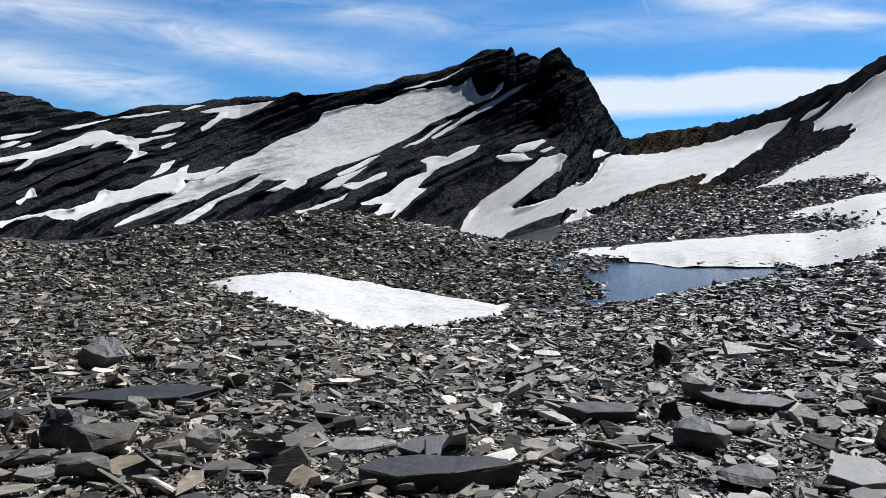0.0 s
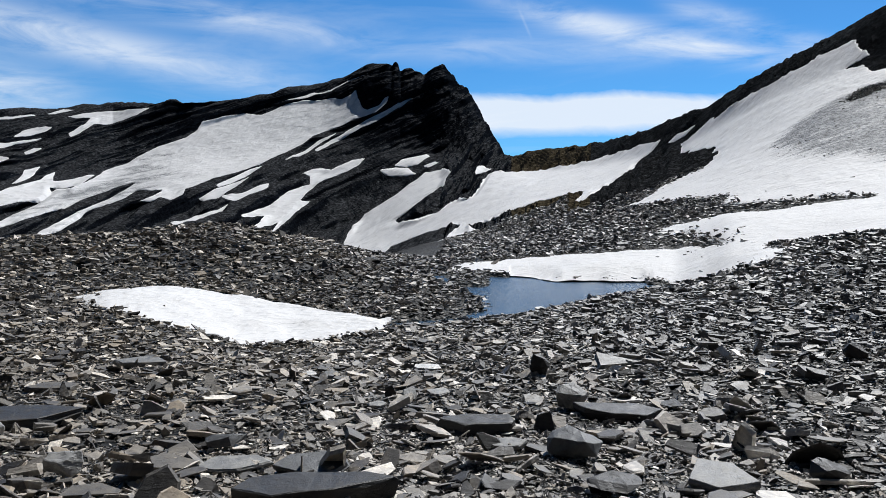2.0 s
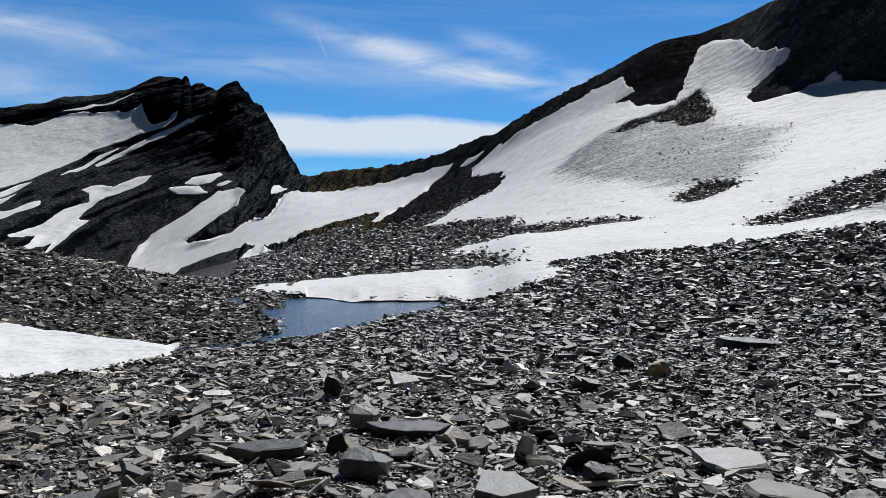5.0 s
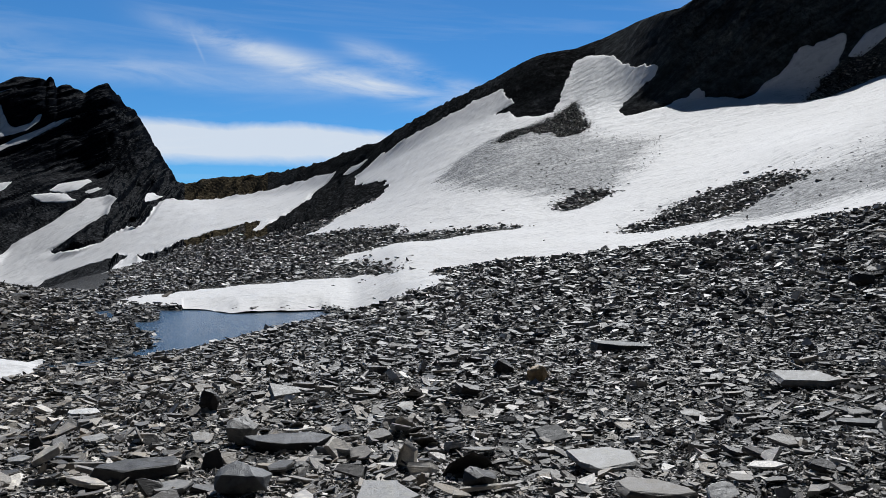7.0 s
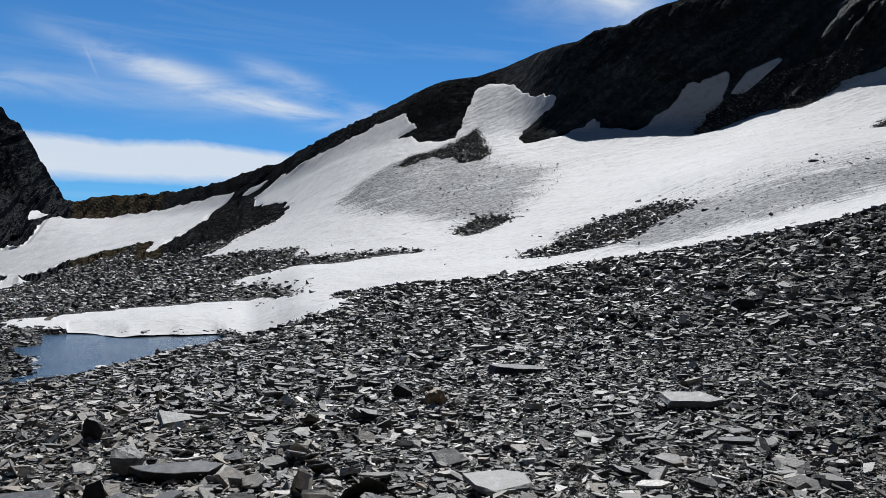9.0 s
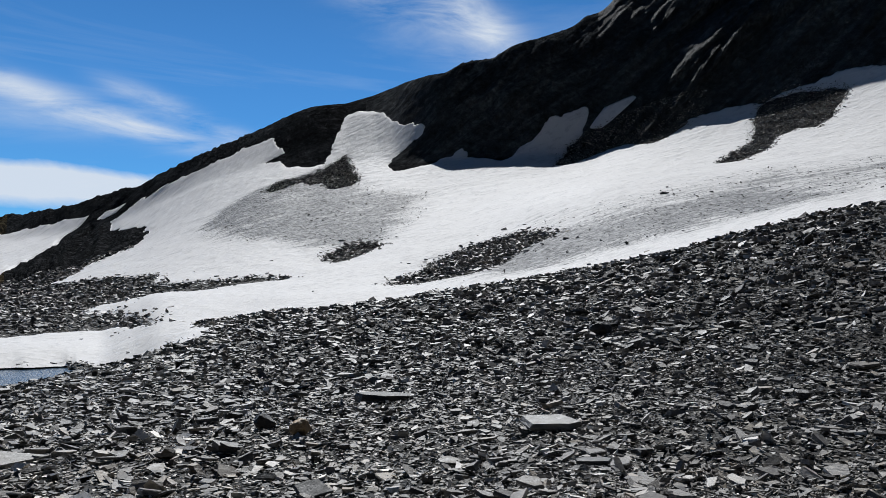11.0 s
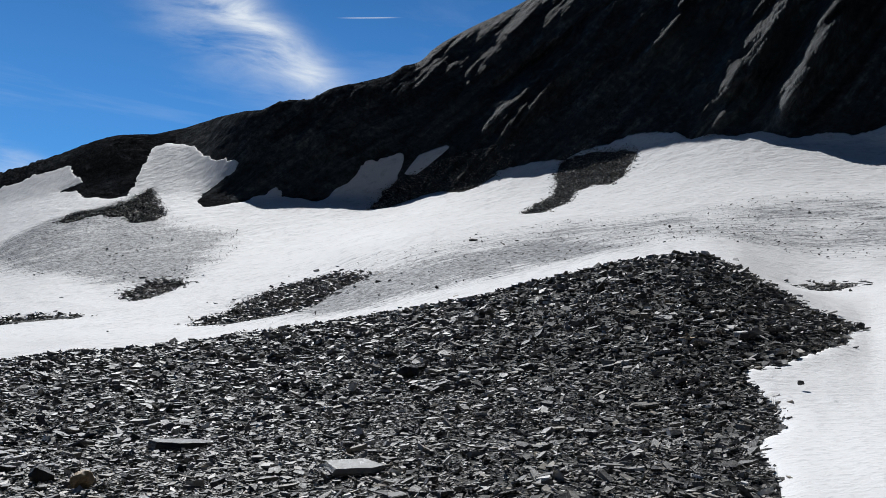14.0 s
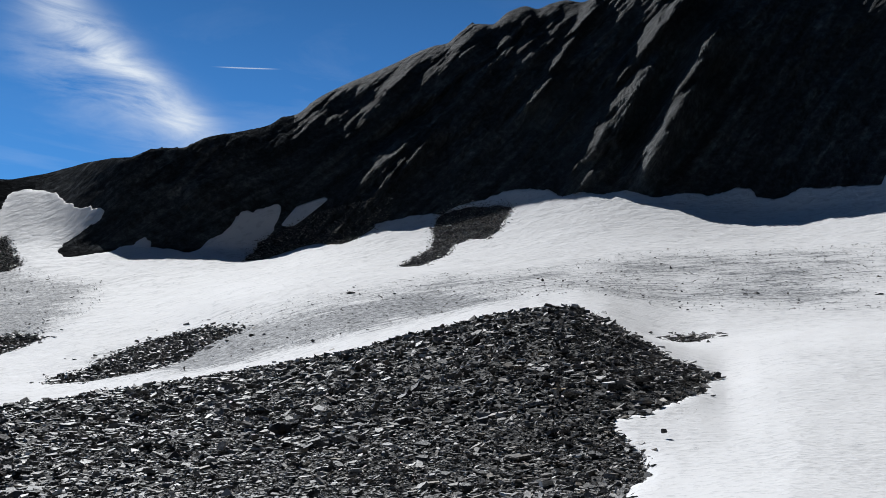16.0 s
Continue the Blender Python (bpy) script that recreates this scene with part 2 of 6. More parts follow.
def rock_material(name, shade, dip, hue, rubble, relief, gloss=0.0):
    """Bare layered bedrock. shade: how pale the schist is, painted-in shade included; dip: how its layers are turned;
    rubble: colour of the scree on its gentle slopes, painted-in sunlight included; relief: depth of its layers in
    metres.
    """
    m, nodes, links, b = material(name)
    co = nodes.new("ShaderNodeTexCoord").outputs["Object"]
    dipped = nodes.new("ShaderNodeMapping")
    dipped.inputs["Rotation"].default_value = tuple(radians(d) for d in dip)
    links.new(co, dipped.inputs[0])

    def layers(flat_, across, detail):
        mp = nodes.new("ShaderNodeMapping")
        mp.inputs["Scale"].default_value = (flat_, flat_, across)
        links.new(dipped.outputs[0], mp.inputs[0])
        return tex_noise(nodes, links, mp.outputs[0], 1.0, detail, 0.66, 0.3)

    strata, beds = layers(0.045, 0.33, 8), layers(0.2, 1.6, 6)
    blotch = tex_noise(nodes, links, co, 0.02, 6, 0.6)
    fine = tex_noise(nodes, links, co, 0.7, 9, 0.74)
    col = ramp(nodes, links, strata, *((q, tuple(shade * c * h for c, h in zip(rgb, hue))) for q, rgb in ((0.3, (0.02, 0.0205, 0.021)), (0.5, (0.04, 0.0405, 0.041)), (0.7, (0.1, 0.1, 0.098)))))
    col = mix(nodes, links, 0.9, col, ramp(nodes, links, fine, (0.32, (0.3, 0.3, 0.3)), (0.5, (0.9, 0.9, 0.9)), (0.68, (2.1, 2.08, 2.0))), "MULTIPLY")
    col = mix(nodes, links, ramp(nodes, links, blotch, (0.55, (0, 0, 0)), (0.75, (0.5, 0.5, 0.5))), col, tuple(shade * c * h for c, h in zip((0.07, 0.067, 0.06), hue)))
    # loose stones on the gentler slopes, coloured pale to carry the sunlight there
    cells = nodes.new("ShaderNodeTexVoronoi")
    cells.inputs["Scale"].default_value = 0.9
    links.new(co, cells.inputs["Vector"])
    sep = nodes.new("ShaderNodeSeparateColor")
    links.new(cells.outputs["Color"], sep.inputs[0])
    stones = mix(nodes, links, 1.0, ramp(nodes, links, sep.outputs[0], (0.0, tuple(0.45 * c for c in rubble)), (0.7, rubble), (1.0, tuple(2.2 * c for c in rubble))),
                 ramp(nodes, links, fine, (0.35, (0.5, 0.5, 0.5)), (0.6, (1.3, 1.3, 1.3))), "MULTIPLY")
    col = mix(nodes, links, slope_mask(nodes, links, 0.74, 0.92, blotch), col, stones)
    links.new(col, b.inputs["Base Color"])
    b.inputs["Roughness"].default_value = 0.85 - 0.8 * gloss
    b.inputs["Specular IOR Level"].default_value = gloss
    n1 = bump(nodes, links, strata, 1.0, relief)
    n2 = bump(nodes, links, beds, 0.9, relief * 0.3, n1)
    links.new(bump(nodes, links, fine, 1.0, 1.6, n2), b.inputs["Normal"])
    return m


def snow_material():
    """Old summer snow: rows of shallow sun cups along the contours of the basin, grit, and debris where the vertex attribute says that slides ran over it."""
    m, nodes, links, b = material("old_snow")
    co = nodes.new("ShaderNodeTexCoord").outputs["Object"]
    dirt = nodes.new("ShaderNodeAttribute")
    dirt.attribute_name = "debris"

    def calc(op, a_, b_=None, c_=None, clamp=False):
        n = nodes.new("ShaderNodeMath")
        n.operation, n.use_clamp = op, clamp
        for k, val in enumerate((a_, b_, c_)):
            if isinstance(val, (int, float)):
                n.inputs[k].default_value = val
            elif val is not None:
                links.new(val, n.inputs[k])
        return n.outputs[0]

    sep = nodes.new("ShaderNodeSeparateXYZ")
    links.new(co, sep.inputs[0])
    along = calc("MULTIPLY", calc("ARCTAN2", sep.outputs[0], sep.outputs[1]), 80.0)
    out = calc("MULTIPLY", calc("LOGARITHM", calc("ADD", calc("MULTIPLY", sep.outputs[0], sep.outputs[0]), calc("MULTIPLY", sep.outputs[1], sep.outputs[1])), math.e), 40.0)

    def rows(width, depth, lean, detail):
        v = nodes.new("ShaderNodeCombineXYZ")
        links.new(calc("MULTIPLY", along, 1 / width), v.inputs[0])
        links.new(calc("MULTIPLY", calc("MULTIPLY_ADD", along, lean, out), 1 / depth), v.inputs[1])
        return tex_noise(nodes, links, v.outputs[0], 1.0, detail, 0.62, 0.3)

    cups, streaks = rows(1.1, 0.8, -0.3, 5), rows(4.5, 0.9, -0.35, 6)
    grit = tex_noise(nodes, links, co, 2.4, 9, 0.78)
    broad = tex_noise(nodes, links, co, 0.05, 5, 0.55)
    patch = tex_noise(nodes, links, co, 0.11, 4, 0.6)
    col = ramp(nodes, links, broad, (0.3, (0.79, 0.783, 0.772)), (0.7, (0.74, 0.733, 0.722)))
    # darker dashes along the rows of cups; more where slides have run
    edge = calc("SUBTRACT", calc("MULTIPLY_ADD", patch, -0.3, 0.69), calc("MULTIPLY", dirt.outputs["Fac"], 0.3))
    dashes = calc("MULTIPLY", calc("SUBTRACT", cups, edge), 9.0, clamp=True)
    col = mix(nodes, links, calc("MULTIPLY", dashes, 0.34), col, (0.4, 0.4, 0.405))
    line = calc("MULTIPLY", calc("SUBTRACT", streaks, calc("MULTIPLY_ADD", patch, -0.2, 0.7)), 7.0, clamp=True)
    col = mix(nodes, links, calc("MULTIPLY", line, 0.45), col, (0.42, 0.42, 0.425))
    # rubble and silt of the slides
    mud = calc("MULTIPLY_ADD", streaks, 0.55, calc("MULTIPLY_ADD", patch, 0.35, calc("MULTIPLY", grit, 0.65)))
    mask = calc("MULTIPLY", calc("SUBTRACT", mud, calc("MULTIPLY_ADD", dirt.outputs["Fac"], -0.3, 0.925)), 11.0, clamp=True)
    silt = ramp(nodes, links, tex_noise(nodes, links, co, 1.6, 10, 0.8), (0.4, (0.08, 0.083, 0.087)), (0.52, (0.3, 0.305, 0.31)), (0.62, (0.5, 0.503, 0.505)))
    col = mix(nodes, links, mask, col, silt)
    links.new(col, b.inputs["Base Color"])
    b.inputs["Roughness"].default_value = 0.6
    b.inputs["Specular IOR Level"].default_value = 0.03
    n1 = bump(nodes, links, calc("MULTIPLY", cups, calc("EXPONENT", calc("MULTIPLY_ADD", out, 1 / 80.0, -4.4))), 0.55, 0.3)      # larger cups are deeper
    links.new(bump(nodes, links, grit, 0.25, 0.06, n1), b.inputs["Normal"])
    return m


def water_material():
    m, nodes, links, b = material("lake_water")
    co = nodes.new("ShaderNodeTexCoord").outputs["Object"]
    b.inputs["Base Color"].default_value = (0.045, 0.08, 0.125, 1)
    b.inputs["Roughness"].default_value = 0.2
    b.inputs["IOR"].default_value = 1.33
    r = tex_noise(nodes, links, co, 9.0, 4, 0.6)
    links.new(bump(nodes, links, r, 0.35, 0.05), b.inputs["Normal"])
    return m


SCREE, SNOW, WATER = scree_material(), snow_material(), water_material()
# peak schist: shade among its blocks and blue distance haze put into its colour
ROCK = rock_material("shaded_hazy_schist", 0.24, (0, 30, 0), (0.8, 0.97, 1.32), (0.055, 0.057, 0.061), 4.5)
# spur schist darkened too, its steep shaded faces put into the colour
SPUR = rock_material("shaded_schist", 0.6, (0, 30, 0), (0.92, 1.0, 1.1), (0.03, 0.031, 0.033), 4.5)
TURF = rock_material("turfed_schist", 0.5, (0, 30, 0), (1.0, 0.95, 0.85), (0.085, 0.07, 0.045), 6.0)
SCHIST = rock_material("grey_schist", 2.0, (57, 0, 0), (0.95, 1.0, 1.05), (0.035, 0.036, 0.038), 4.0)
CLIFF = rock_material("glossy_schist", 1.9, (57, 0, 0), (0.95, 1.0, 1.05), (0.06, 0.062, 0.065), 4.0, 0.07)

NEAR_LINE = [(-34.0, 3.0, 0.0), (-30.0, 3.0, 0.0), (0.0, 3.0, 0.0), (40.0, 3.0, 0.05), (75.0, 3.0, 0.15), (100.0, 3.0, 0.2), (104.0, 3.0, 0.2), (140.0, 3.0, 0.1), (290.0, 3.0, 0.1), (326.0, 3.0, 0.0)]
FORE_LINE = [(-34.0, 12.0, -0.35), (-30.0, 12.0, -0.35), (0.0, 12.0, -0.5), (20.0, 12.0, -0.45), (40.0, 12.0, -0.1), (60.0, 12.0, 0.5), (75.0, 12.0, 0.7), (90.0, 12.0, 0.7), (103.0, 12.0, 0.7), (104.0, 12.0, 0.7), (140.0, 12.0, 0.1), (290.0, 12.0, 0.1), (326.0, 12.0, -0.35)]
BROW_LINE_A = [(-34.0, 20.0, -0.7), (-32.0, 20.0, -0.74), (-30.0, 20.01, -0.79), (-28.0, 20.06, -0.84), (-26.0, 20.26, -0.91), (-24.0, 20.7, -0.98), (-22.0, 21.4, -1.05), (-20.0, 22.24, -1.13), (-18.0, 23.14, -1.22), (-16.0, 24.07, -1.31), (-14.0, 24.98, -1.38), (-12.0, 25.71, -1.42), (-10.0, 26.1, -1.59), (-8.0, 26.22, -1.83), (-6.0, 26.33, -2.06), (-4.0, 26.65, -2.15), (-2.0, 27.26, -2.23), (0.0, 28.13, -2.24), (2.0, 29.14, -2.24), (4.0, 30.11, -2.22), (6.0, 30.92, -2.22), (8.0, 31.64, -2.22), (10.0, 32.41, -2.23), (12.0, 33.5, -2.26), (14.0, 35.13, -2.22), (16.0, 37.22, -2.16), (18.0, 39.5, -2.05), (20.0, 41.68, -1.89), (22.0, 43.54, -1.7), (24.0, 44.89, -1.44), (26.0, 45.64, -1.08), (28.0, 45.92, -0.66)]
BROW_LINE_B = [(30.0, 45.99, -0.23), (32.0, 46.0, 0.5), (34.0, 46.0, 1.11), (36.0, 46.0, 1.4), (38.0, 46.0, 1.58), (40.0, 46.0, 1.75), (42.0, 46.0, 1.94), (44.0, 46.0, 2.21), (46.0, 46.0, 2.47), (48.0, 46.0, 2.75), (50.0, 45.97, 3.04), (52.0, 45.77, 3.3), (54.0, 45.05, 3.5), (56.0, 43.6, 3.71), (58.0, 41.83, 3.95), (60.0, 40.37, 4.14), (62.0, 39.31, 4.33), (64.0, 38.43, 4.58), (66.0, 37.6, 4.84), (68.0, 36.8, 5.09), (70.0, 36.01, 5.36), (72.0, 35.26, 5.61), (74.0, 34.6, 5.76), (76.0, 34.03, 5.84), (78.0, 33.32, 5.7), (80.0, 32.19, 5.11), (82.0, 30.66, 4.38), (84.0, 29.08, 3.7), (86.0, 27.94, 3.16), (88.0, 27.7, 2.86), (90.0, 28.46, 3.08), (92.0, 29.84, 3.35)]
BROW_LINE_C = [(94.0, 31.34, 3.55), (96.0, 32.62, 3.74), (98.0, 33.47, 3.87), (100.0, 33.86, 3.89), (102.0, 33.98, 3.9), (104.0, 34.0, 3.9), (140.0, 30.0, 0.0), (290.0, 30.0, 0.0), (326.0, 20.0, -0.7)]
BROW_LINE = BROW_LINE_A + BROW_LINE_B + BROW_LINE_C
HOLLOW_LINE_A = [(-34.0, 34.0, -1.01), (-32.0, 34.0, -1.09), (-30.0, 34.0, -1.18), (-28.0, 34.0, -1.27), (-26.0, 34.0, -1.36), (-24.0, 34.0, -1.39), (-22.0, 34.01, -1.38), (-20.0, 34.1, -1.38), (-18.0, 34.46, -1.4), (-16.0, 35.27, -1.42), (-14.0, 36.35, -1.25), (-12.0, 37.14, -1.24), (-10.0, 37.33, -1.28), (-8.0, 37.02, -1.42), (-6.0, 36.43, -1.56), (-4.0, 35.72, -1.69), (-2.0, 34.96, -1.83), (0.0, 34.16, -1.96), (2.0, 33.45, -2.12), (4.0, 33.16, -2.34), (6.0, 33.72, -2.67), (8.0, 35.48, -2.88), (10.0, 38.31, -3.01), (12.0, 41.34, -3.16), (14.0, 43.59, -3.27), (16.0, 45.06, -3.27), (18.0, 46.27, -3.22), (20.0, 47.58, -3.12), (22.0, 49.08, -3.01), (24.0, 50.89, -2.89), (26.0, 53.11, -2.25), (28.0, 55.37, -0.98)]
HOLLOW_LINE_B = [(30.0, 57.0, -0.07), (32.0, 57.75, 0.38), (34.0, 57.96, 0.83), (36.0, 58.0, 1.18), (38.0, 58.0, 1.38), (40.0, 58.0, 1.57), (42.0, 58.0, 1.8), (44.0, 57.97, 2.13), (46.0, 57.89, 2.47), (48.0, 57.74, 2.82), (50.0, 57.55, 3.2), (52.0, 57.27, 3.52), (54.0, 56.75, 3.85), (56.0, 55.97, 4.15), (58.0, 55.08, 4.45), (60.0, 54.17, 4.73), (62.0, 53.28, 5.01), (64.0, 52.42, 5.34), (66.0, 51.6, 5.69), (68.0, 50.77, 6.03), (70.0, 49.83, 6.38), (72.0, 48.66, 6.68), (74.0, 47.29, 6.74), (76.0, 46.08, 6.79), (78.0, 45.53, 6.81), (80.0, 45.73, 6.57), (82.0, 46.35, 5.92), (84.0, 47.17, 5.5), (86.0, 48.02, 5.37), (88.0, 48.75, 5.48), (90.0, 49.39, 5.58), (92.0, 50.02, 5.68)]
HOLLOW_LINE_C = [(94.0, 50.68, 5.76), (96.0, 51.29, 5.84), (98.0, 51.72, 5.89), (100.0, 51.92, 5.9), (102.0, 51.99, 5.91), (104.0, 52.0, 5.91), (140.0, 45.0, 0.0), (290.0, 45.0, 0.0), (326.0, 34.0, -1.01)]
HOLLOW_LINE = HOLLOW_LINE_A + HOLLOW_LINE_B + HOLLOW_LINE_C
CREST_LINE_A = [(-34.0, 55.95, -0.43), (-32.0, 57.12, -0.36), (-30.0, 58.47, -0.29), (-28.0, 59.53, -0.41), (-26.0, 60.13, -0.81), (-24.0, 60.43, -0.74), (-22.0, 60.63, -0.37), (-20.0, 60.82, 0.2), (-18.0, 61.0, 0.4), (-16.0, 61.18, 0.53), (-14.0, 61.36, 0.67), (-12.0, 61.52, 0.92), (-10.0, 61.58, 1.2), (-8.0, 61.38, 1.47), (-6.0, 60.76, 1.37), (-4.0, 59.73, 0.93), (-2.0, 58.44, 0.38), (0.0, 57.06, -0.24), (2.0, 55.66, -0.86), (4.0, 54.35, -1.43), (6.0, 53.43, -1.9), (8.0, 53.4, -2.32), (10.0, 54.15, -2.12), (12.0, 54.78, -2.12), (14.0, 54.79, -2.19), (16.0, 54.65, -2.21), (18.0, 54.85, -2.15), (20.0, 55.56, -2.12), (22.0, 56.83, -2.12), (24.0, 58.8, -2.13), (26.0, 61.37, -1.1), (28.0, 63.79, 0.3)]
CREST_LINE_B = [(30.0, 65.28, 0.78), (32.0, 65.85, 1.09), (34.0, 65.98, 1.45), (36.0, 66.0, 1.78), (38.0, 66.0, 2.03), (40.0, 66.0, 2.3), (42.0, 65.99, 2.62), (44.0, 65.93, 2.94), (46.0, 65.73, 3.28), (48.0, 65.4, 3.69), (50.0, 65.16, 4.16), (52.0, 65.04, 4.3), (54.0, 64.82, 4.77), (56.0, 64.45, 5.27), (58.0, 64.16, 5.83), (60.0, 64.04, 6.42), (62.0, 64.0, 7.01), (64.0, 64.0, 7.5), (66.0, 64.0, 7.96), (68.0, 64.0, 8.42), (70.0, 64.0, 8.96), (72.0, 63.99, 9.47), (74.0, 63.92, 9.75), (76.0, 63.67, 9.97), (78.0, 63.17, 9.99), (80.0, 62.59, 9.69), (82.0, 62.19, 9.04), (84.0, 62.04, 8.39), (86.0, 62.0, 7.98), (88.0, 62.0, 7.89), (90.0, 62.0, 7.81), (92.0, 62.0, 7.73)]
CREST_LINE_C = [(94.0, 62.0, 7.69), (96.0, 62.0, 7.65), (98.0, 62.0, 7.63), (100.0, 62.0, 7.63), (102.0, 62.0, 7.63), (104.0, 62.0, 7.63), (140.0, 65.0, -0.5), (290.0, 65.0, -0.5), (326.0, 55.95, -0.43)]
CREST_LINE = CREST_LINE_A + CREST_LINE_B + CREST_LINE_C
FOOT_LINE_A = [(-34.0, 330.0, -24.91), (-32.0, 330.0, -24.57), (-30.0, 330.0, -24.14), (-28.0, 330.0, -23.71), (-26.0, 330.0, -23.29), (-24.0, 330.0, -22.86), (-22.0, 330.0, -22.42), (-20.0, 330.0, -21.75), (-18.0, 330.0, -20.3), (-16.0, 330.0, -18.61), (-14.0, 330.0, -16.92), (-12.0, 330.0, -15.23), (-10.0, 330.0, -13.54), (-8.0, 330.0, -11.94), (-6.0, 329.96, -11.38), (-4.0, 329.59, -11.84), (-2.0, 327.37, -12.33), (0.0, 319.31, -12.85), (2.0, 300.38, -12.57), (4.0, 269.84, -9.9), (6.0, 233.99, -5.76), (8.0, 201.27, -2.84), (10.0, 175.97, -1.5), (12.0, 157.83, -0.33), (14.0, 145.12, 0.78), (16.0, 136.18, 1.76), (18.0, 129.5, 2.64), (20.0, 123.86, 3.41), (22.0, 118.4, 4.01), (24.0, 112.66, 4.5), (26.0, 107.06, 4.87), (28.0, 102.87, 5.21)]
FOOT_LINE_B = [(30.0, 100.78, 5.61), (32.0, 100.13, 6.1), (34.0, 100.01, 6.65), (36.0, 100.0, 7.19), (38.0, 100.0, 7.68), (40.0, 100.0, 8.19), (42.0, 100.0, 8.84), (44.0, 100.0, 9.61), (46.0, 100.0, 10.29), (48.0, 100.0, 10.85), (50.0, 100.0, 11.61), (52.0, 100.0, 12.79), (54.0, 100.0, 14.06), (56.0, 100.0, 15.06), (58.0, 100.0, 15.74), (60.0, 100.0, 16.22), (62.0, 100.0, 16.62), (64.0, 100.0, 16.96), (66.0, 100.0, 17.28), (68.0, 100.0, 17.58), (70.0, 100.0, 17.86), (72.0, 100.0, 18.1), (74.0, 100.0, 18.29), (76.0, 100.0, 18.44), (78.0, 100.0, 18.56), (80.0, 100.0, 18.61), (82.0, 100.0, 18.54), (84.0, 100.0, 18.39), (86.0, 100.0, 18.22), (88.0, 100.0, 18.07), (90.0, 100.0, 17.92), (92.0, 100.0, 17.75)]
FOOT_LINE_C = [(94.0, 100.0, 17.55), (96.0, 100.0, 17.34), (98.0, 100.0, 17.17), (100.0, 100.0, 17.08), (102.0, 100.0, 17.04), (104.0, 100.0, 17.04), (140.0, 110.0, 4.0), (290.0, 110.0, 4.0), (326.0, 330.0, -24.91)]
FOOT_LINE = FOOT_LINE_A + FOOT_LINE_B + FOOT_LINE_C
FACE_LINE_A = [(-34.0, 540.0, 23.76), (-32.0, 540.0, 23.76), (-30.0, 540.0, 23.77), (-28.0, 540.0, 23.92), (-26.0, 540.0, 24.26), (-24.0, 540.0, 24.64), (-22.0, 540.0, 24.99), (-20.0, 540.0, 25.28), (-18.0, 540.0, 25.56), (-16.0, 540.0, 25.95), (-14.0, 540.0, 27.63), (-12.0, 540.0, 30.58), (-10.0, 540.0, 33.65), (-8.0, 540.0, 36.71), (-6.0, 539.99, 39.67), (-4.0, 539.86, 42.56), (-2.0, 539.11, 45.4), (0.0, 536.48, 47.84), (2.0, 530.21, 48.33), (4.0, 518.76, 47.3), (6.0, 500.91, 45.6), (8.0, 475.5, 42.66), (10.0, 441.83, 35.94), (12.0, 402.28, 28.24), (14.0, 362.8, 23.91), (16.0, 327.66, 22.04), (18.0, 296.77, 21.11), (20.0, 268.84, 20.72), (22.0, 242.98, 20.92), (24.0, 219.62, 21.02), (26.0, 201.29, 22.44), (28.0, 189.25, 24.88)]
FACE_LINE_B = [(30.0, 181.33, 27.18), (32.0, 175.05, 28.89), (34.0, 169.66, 29.75), (36.0, 165.42, 30.01), (38.0, 162.35, 29.98), (40.0, 159.94, 29.81), (42.0, 157.56, 29.56), (44.0, 155.13, 29.33), (46.0, 153.18, 29.32), (48.0, 152.01, 29.61), (50.0, 151.24, 29.92), (52.0, 150.6, 29.96), (54.0, 150.2, 29.76), (56.0, 150.04, 29.79), (58.0, 150.0, 30.42), (60.0, 150.0, 31.49), (62.0, 150.0, 32.57), (64.0, 150.0, 33.47), (66.0, 150.0, 34.29), (68.0, 150.0, 35.21), (70.0, 150.0, 36.28), (72.0, 150.0, 37.35), (74.0, 150.0, 38.25), (76.0, 150.0, 39.02), (78.0, 150.0, 39.67), (80.0, 149.99, 39.98), (82.0, 149.94, 39.78), (84.0, 149.77, 39.07), (86.0, 149.39, 37.92), (88.0, 148.86, 36.56), (90.0, 148.39, 35.39), (92.0, 148.12, 34.66)]
FACE_LINE_C = [(94.0, 148.02, 34.32), (96.0, 148.0, 34.17), (98.0, 148.0, 34.1), (100.0, 148.0, 34.06), (102.0, 148.0, 34.05), (104.0, 148.0, 34.05), (140.0, 200.0, 50.0), (290.0, 200.0, 50.0), (326.0, 540.0, 23.76)]
FACE_LINE = FACE_LINE_A + FACE_LINE_B + FACE_LINE_C
SKYLINE_LINE_A = [(-34.0, 719.56, 89.23), (-28.57, 719.56, 89.23), (-27.65, 718.6, 87.67), (-26.71, 717.63, 85.63), (-25.92, 716.81, 80.77), (-25.12, 715.98, 76.74), (-23.46, 714.27, 75.27), (-21.94, 712.7, 74.56), (-21.25, 711.98, 78.5), (-20.37, 711.07, 82.07), (-18.6, 709.24, 83.67), (-17.15, 707.74, 86.03), (-16.05, 706.61, 89.19), (-14.94, 705.46, 90.93), (-13.45, 703.91, 90.38), (-11.93, 702.34, 89.76), (-10.4, 700.75, 93.35), (-8.46, 698.75, 95.98), (-6.5, 696.72, 98.99), (-3.73, 693.86, 103.3), (-2.74, 692.84, 108.01), (-1.75, 691.81, 111.25), (-0.56, 690.58, 113.48), (0.64, 683.64, 116.11), (1.83, 671.73, 118.68), (3.21, 657.88, 123.8), (4.12, 648.79, 125.55), (4.48, 645.23, 121.73), (4.71, 642.88, 124.32), (4.95, 640.51, 122.95), (5.11, 638.91, 116.95), (5.38, 636.16, 118.58)]
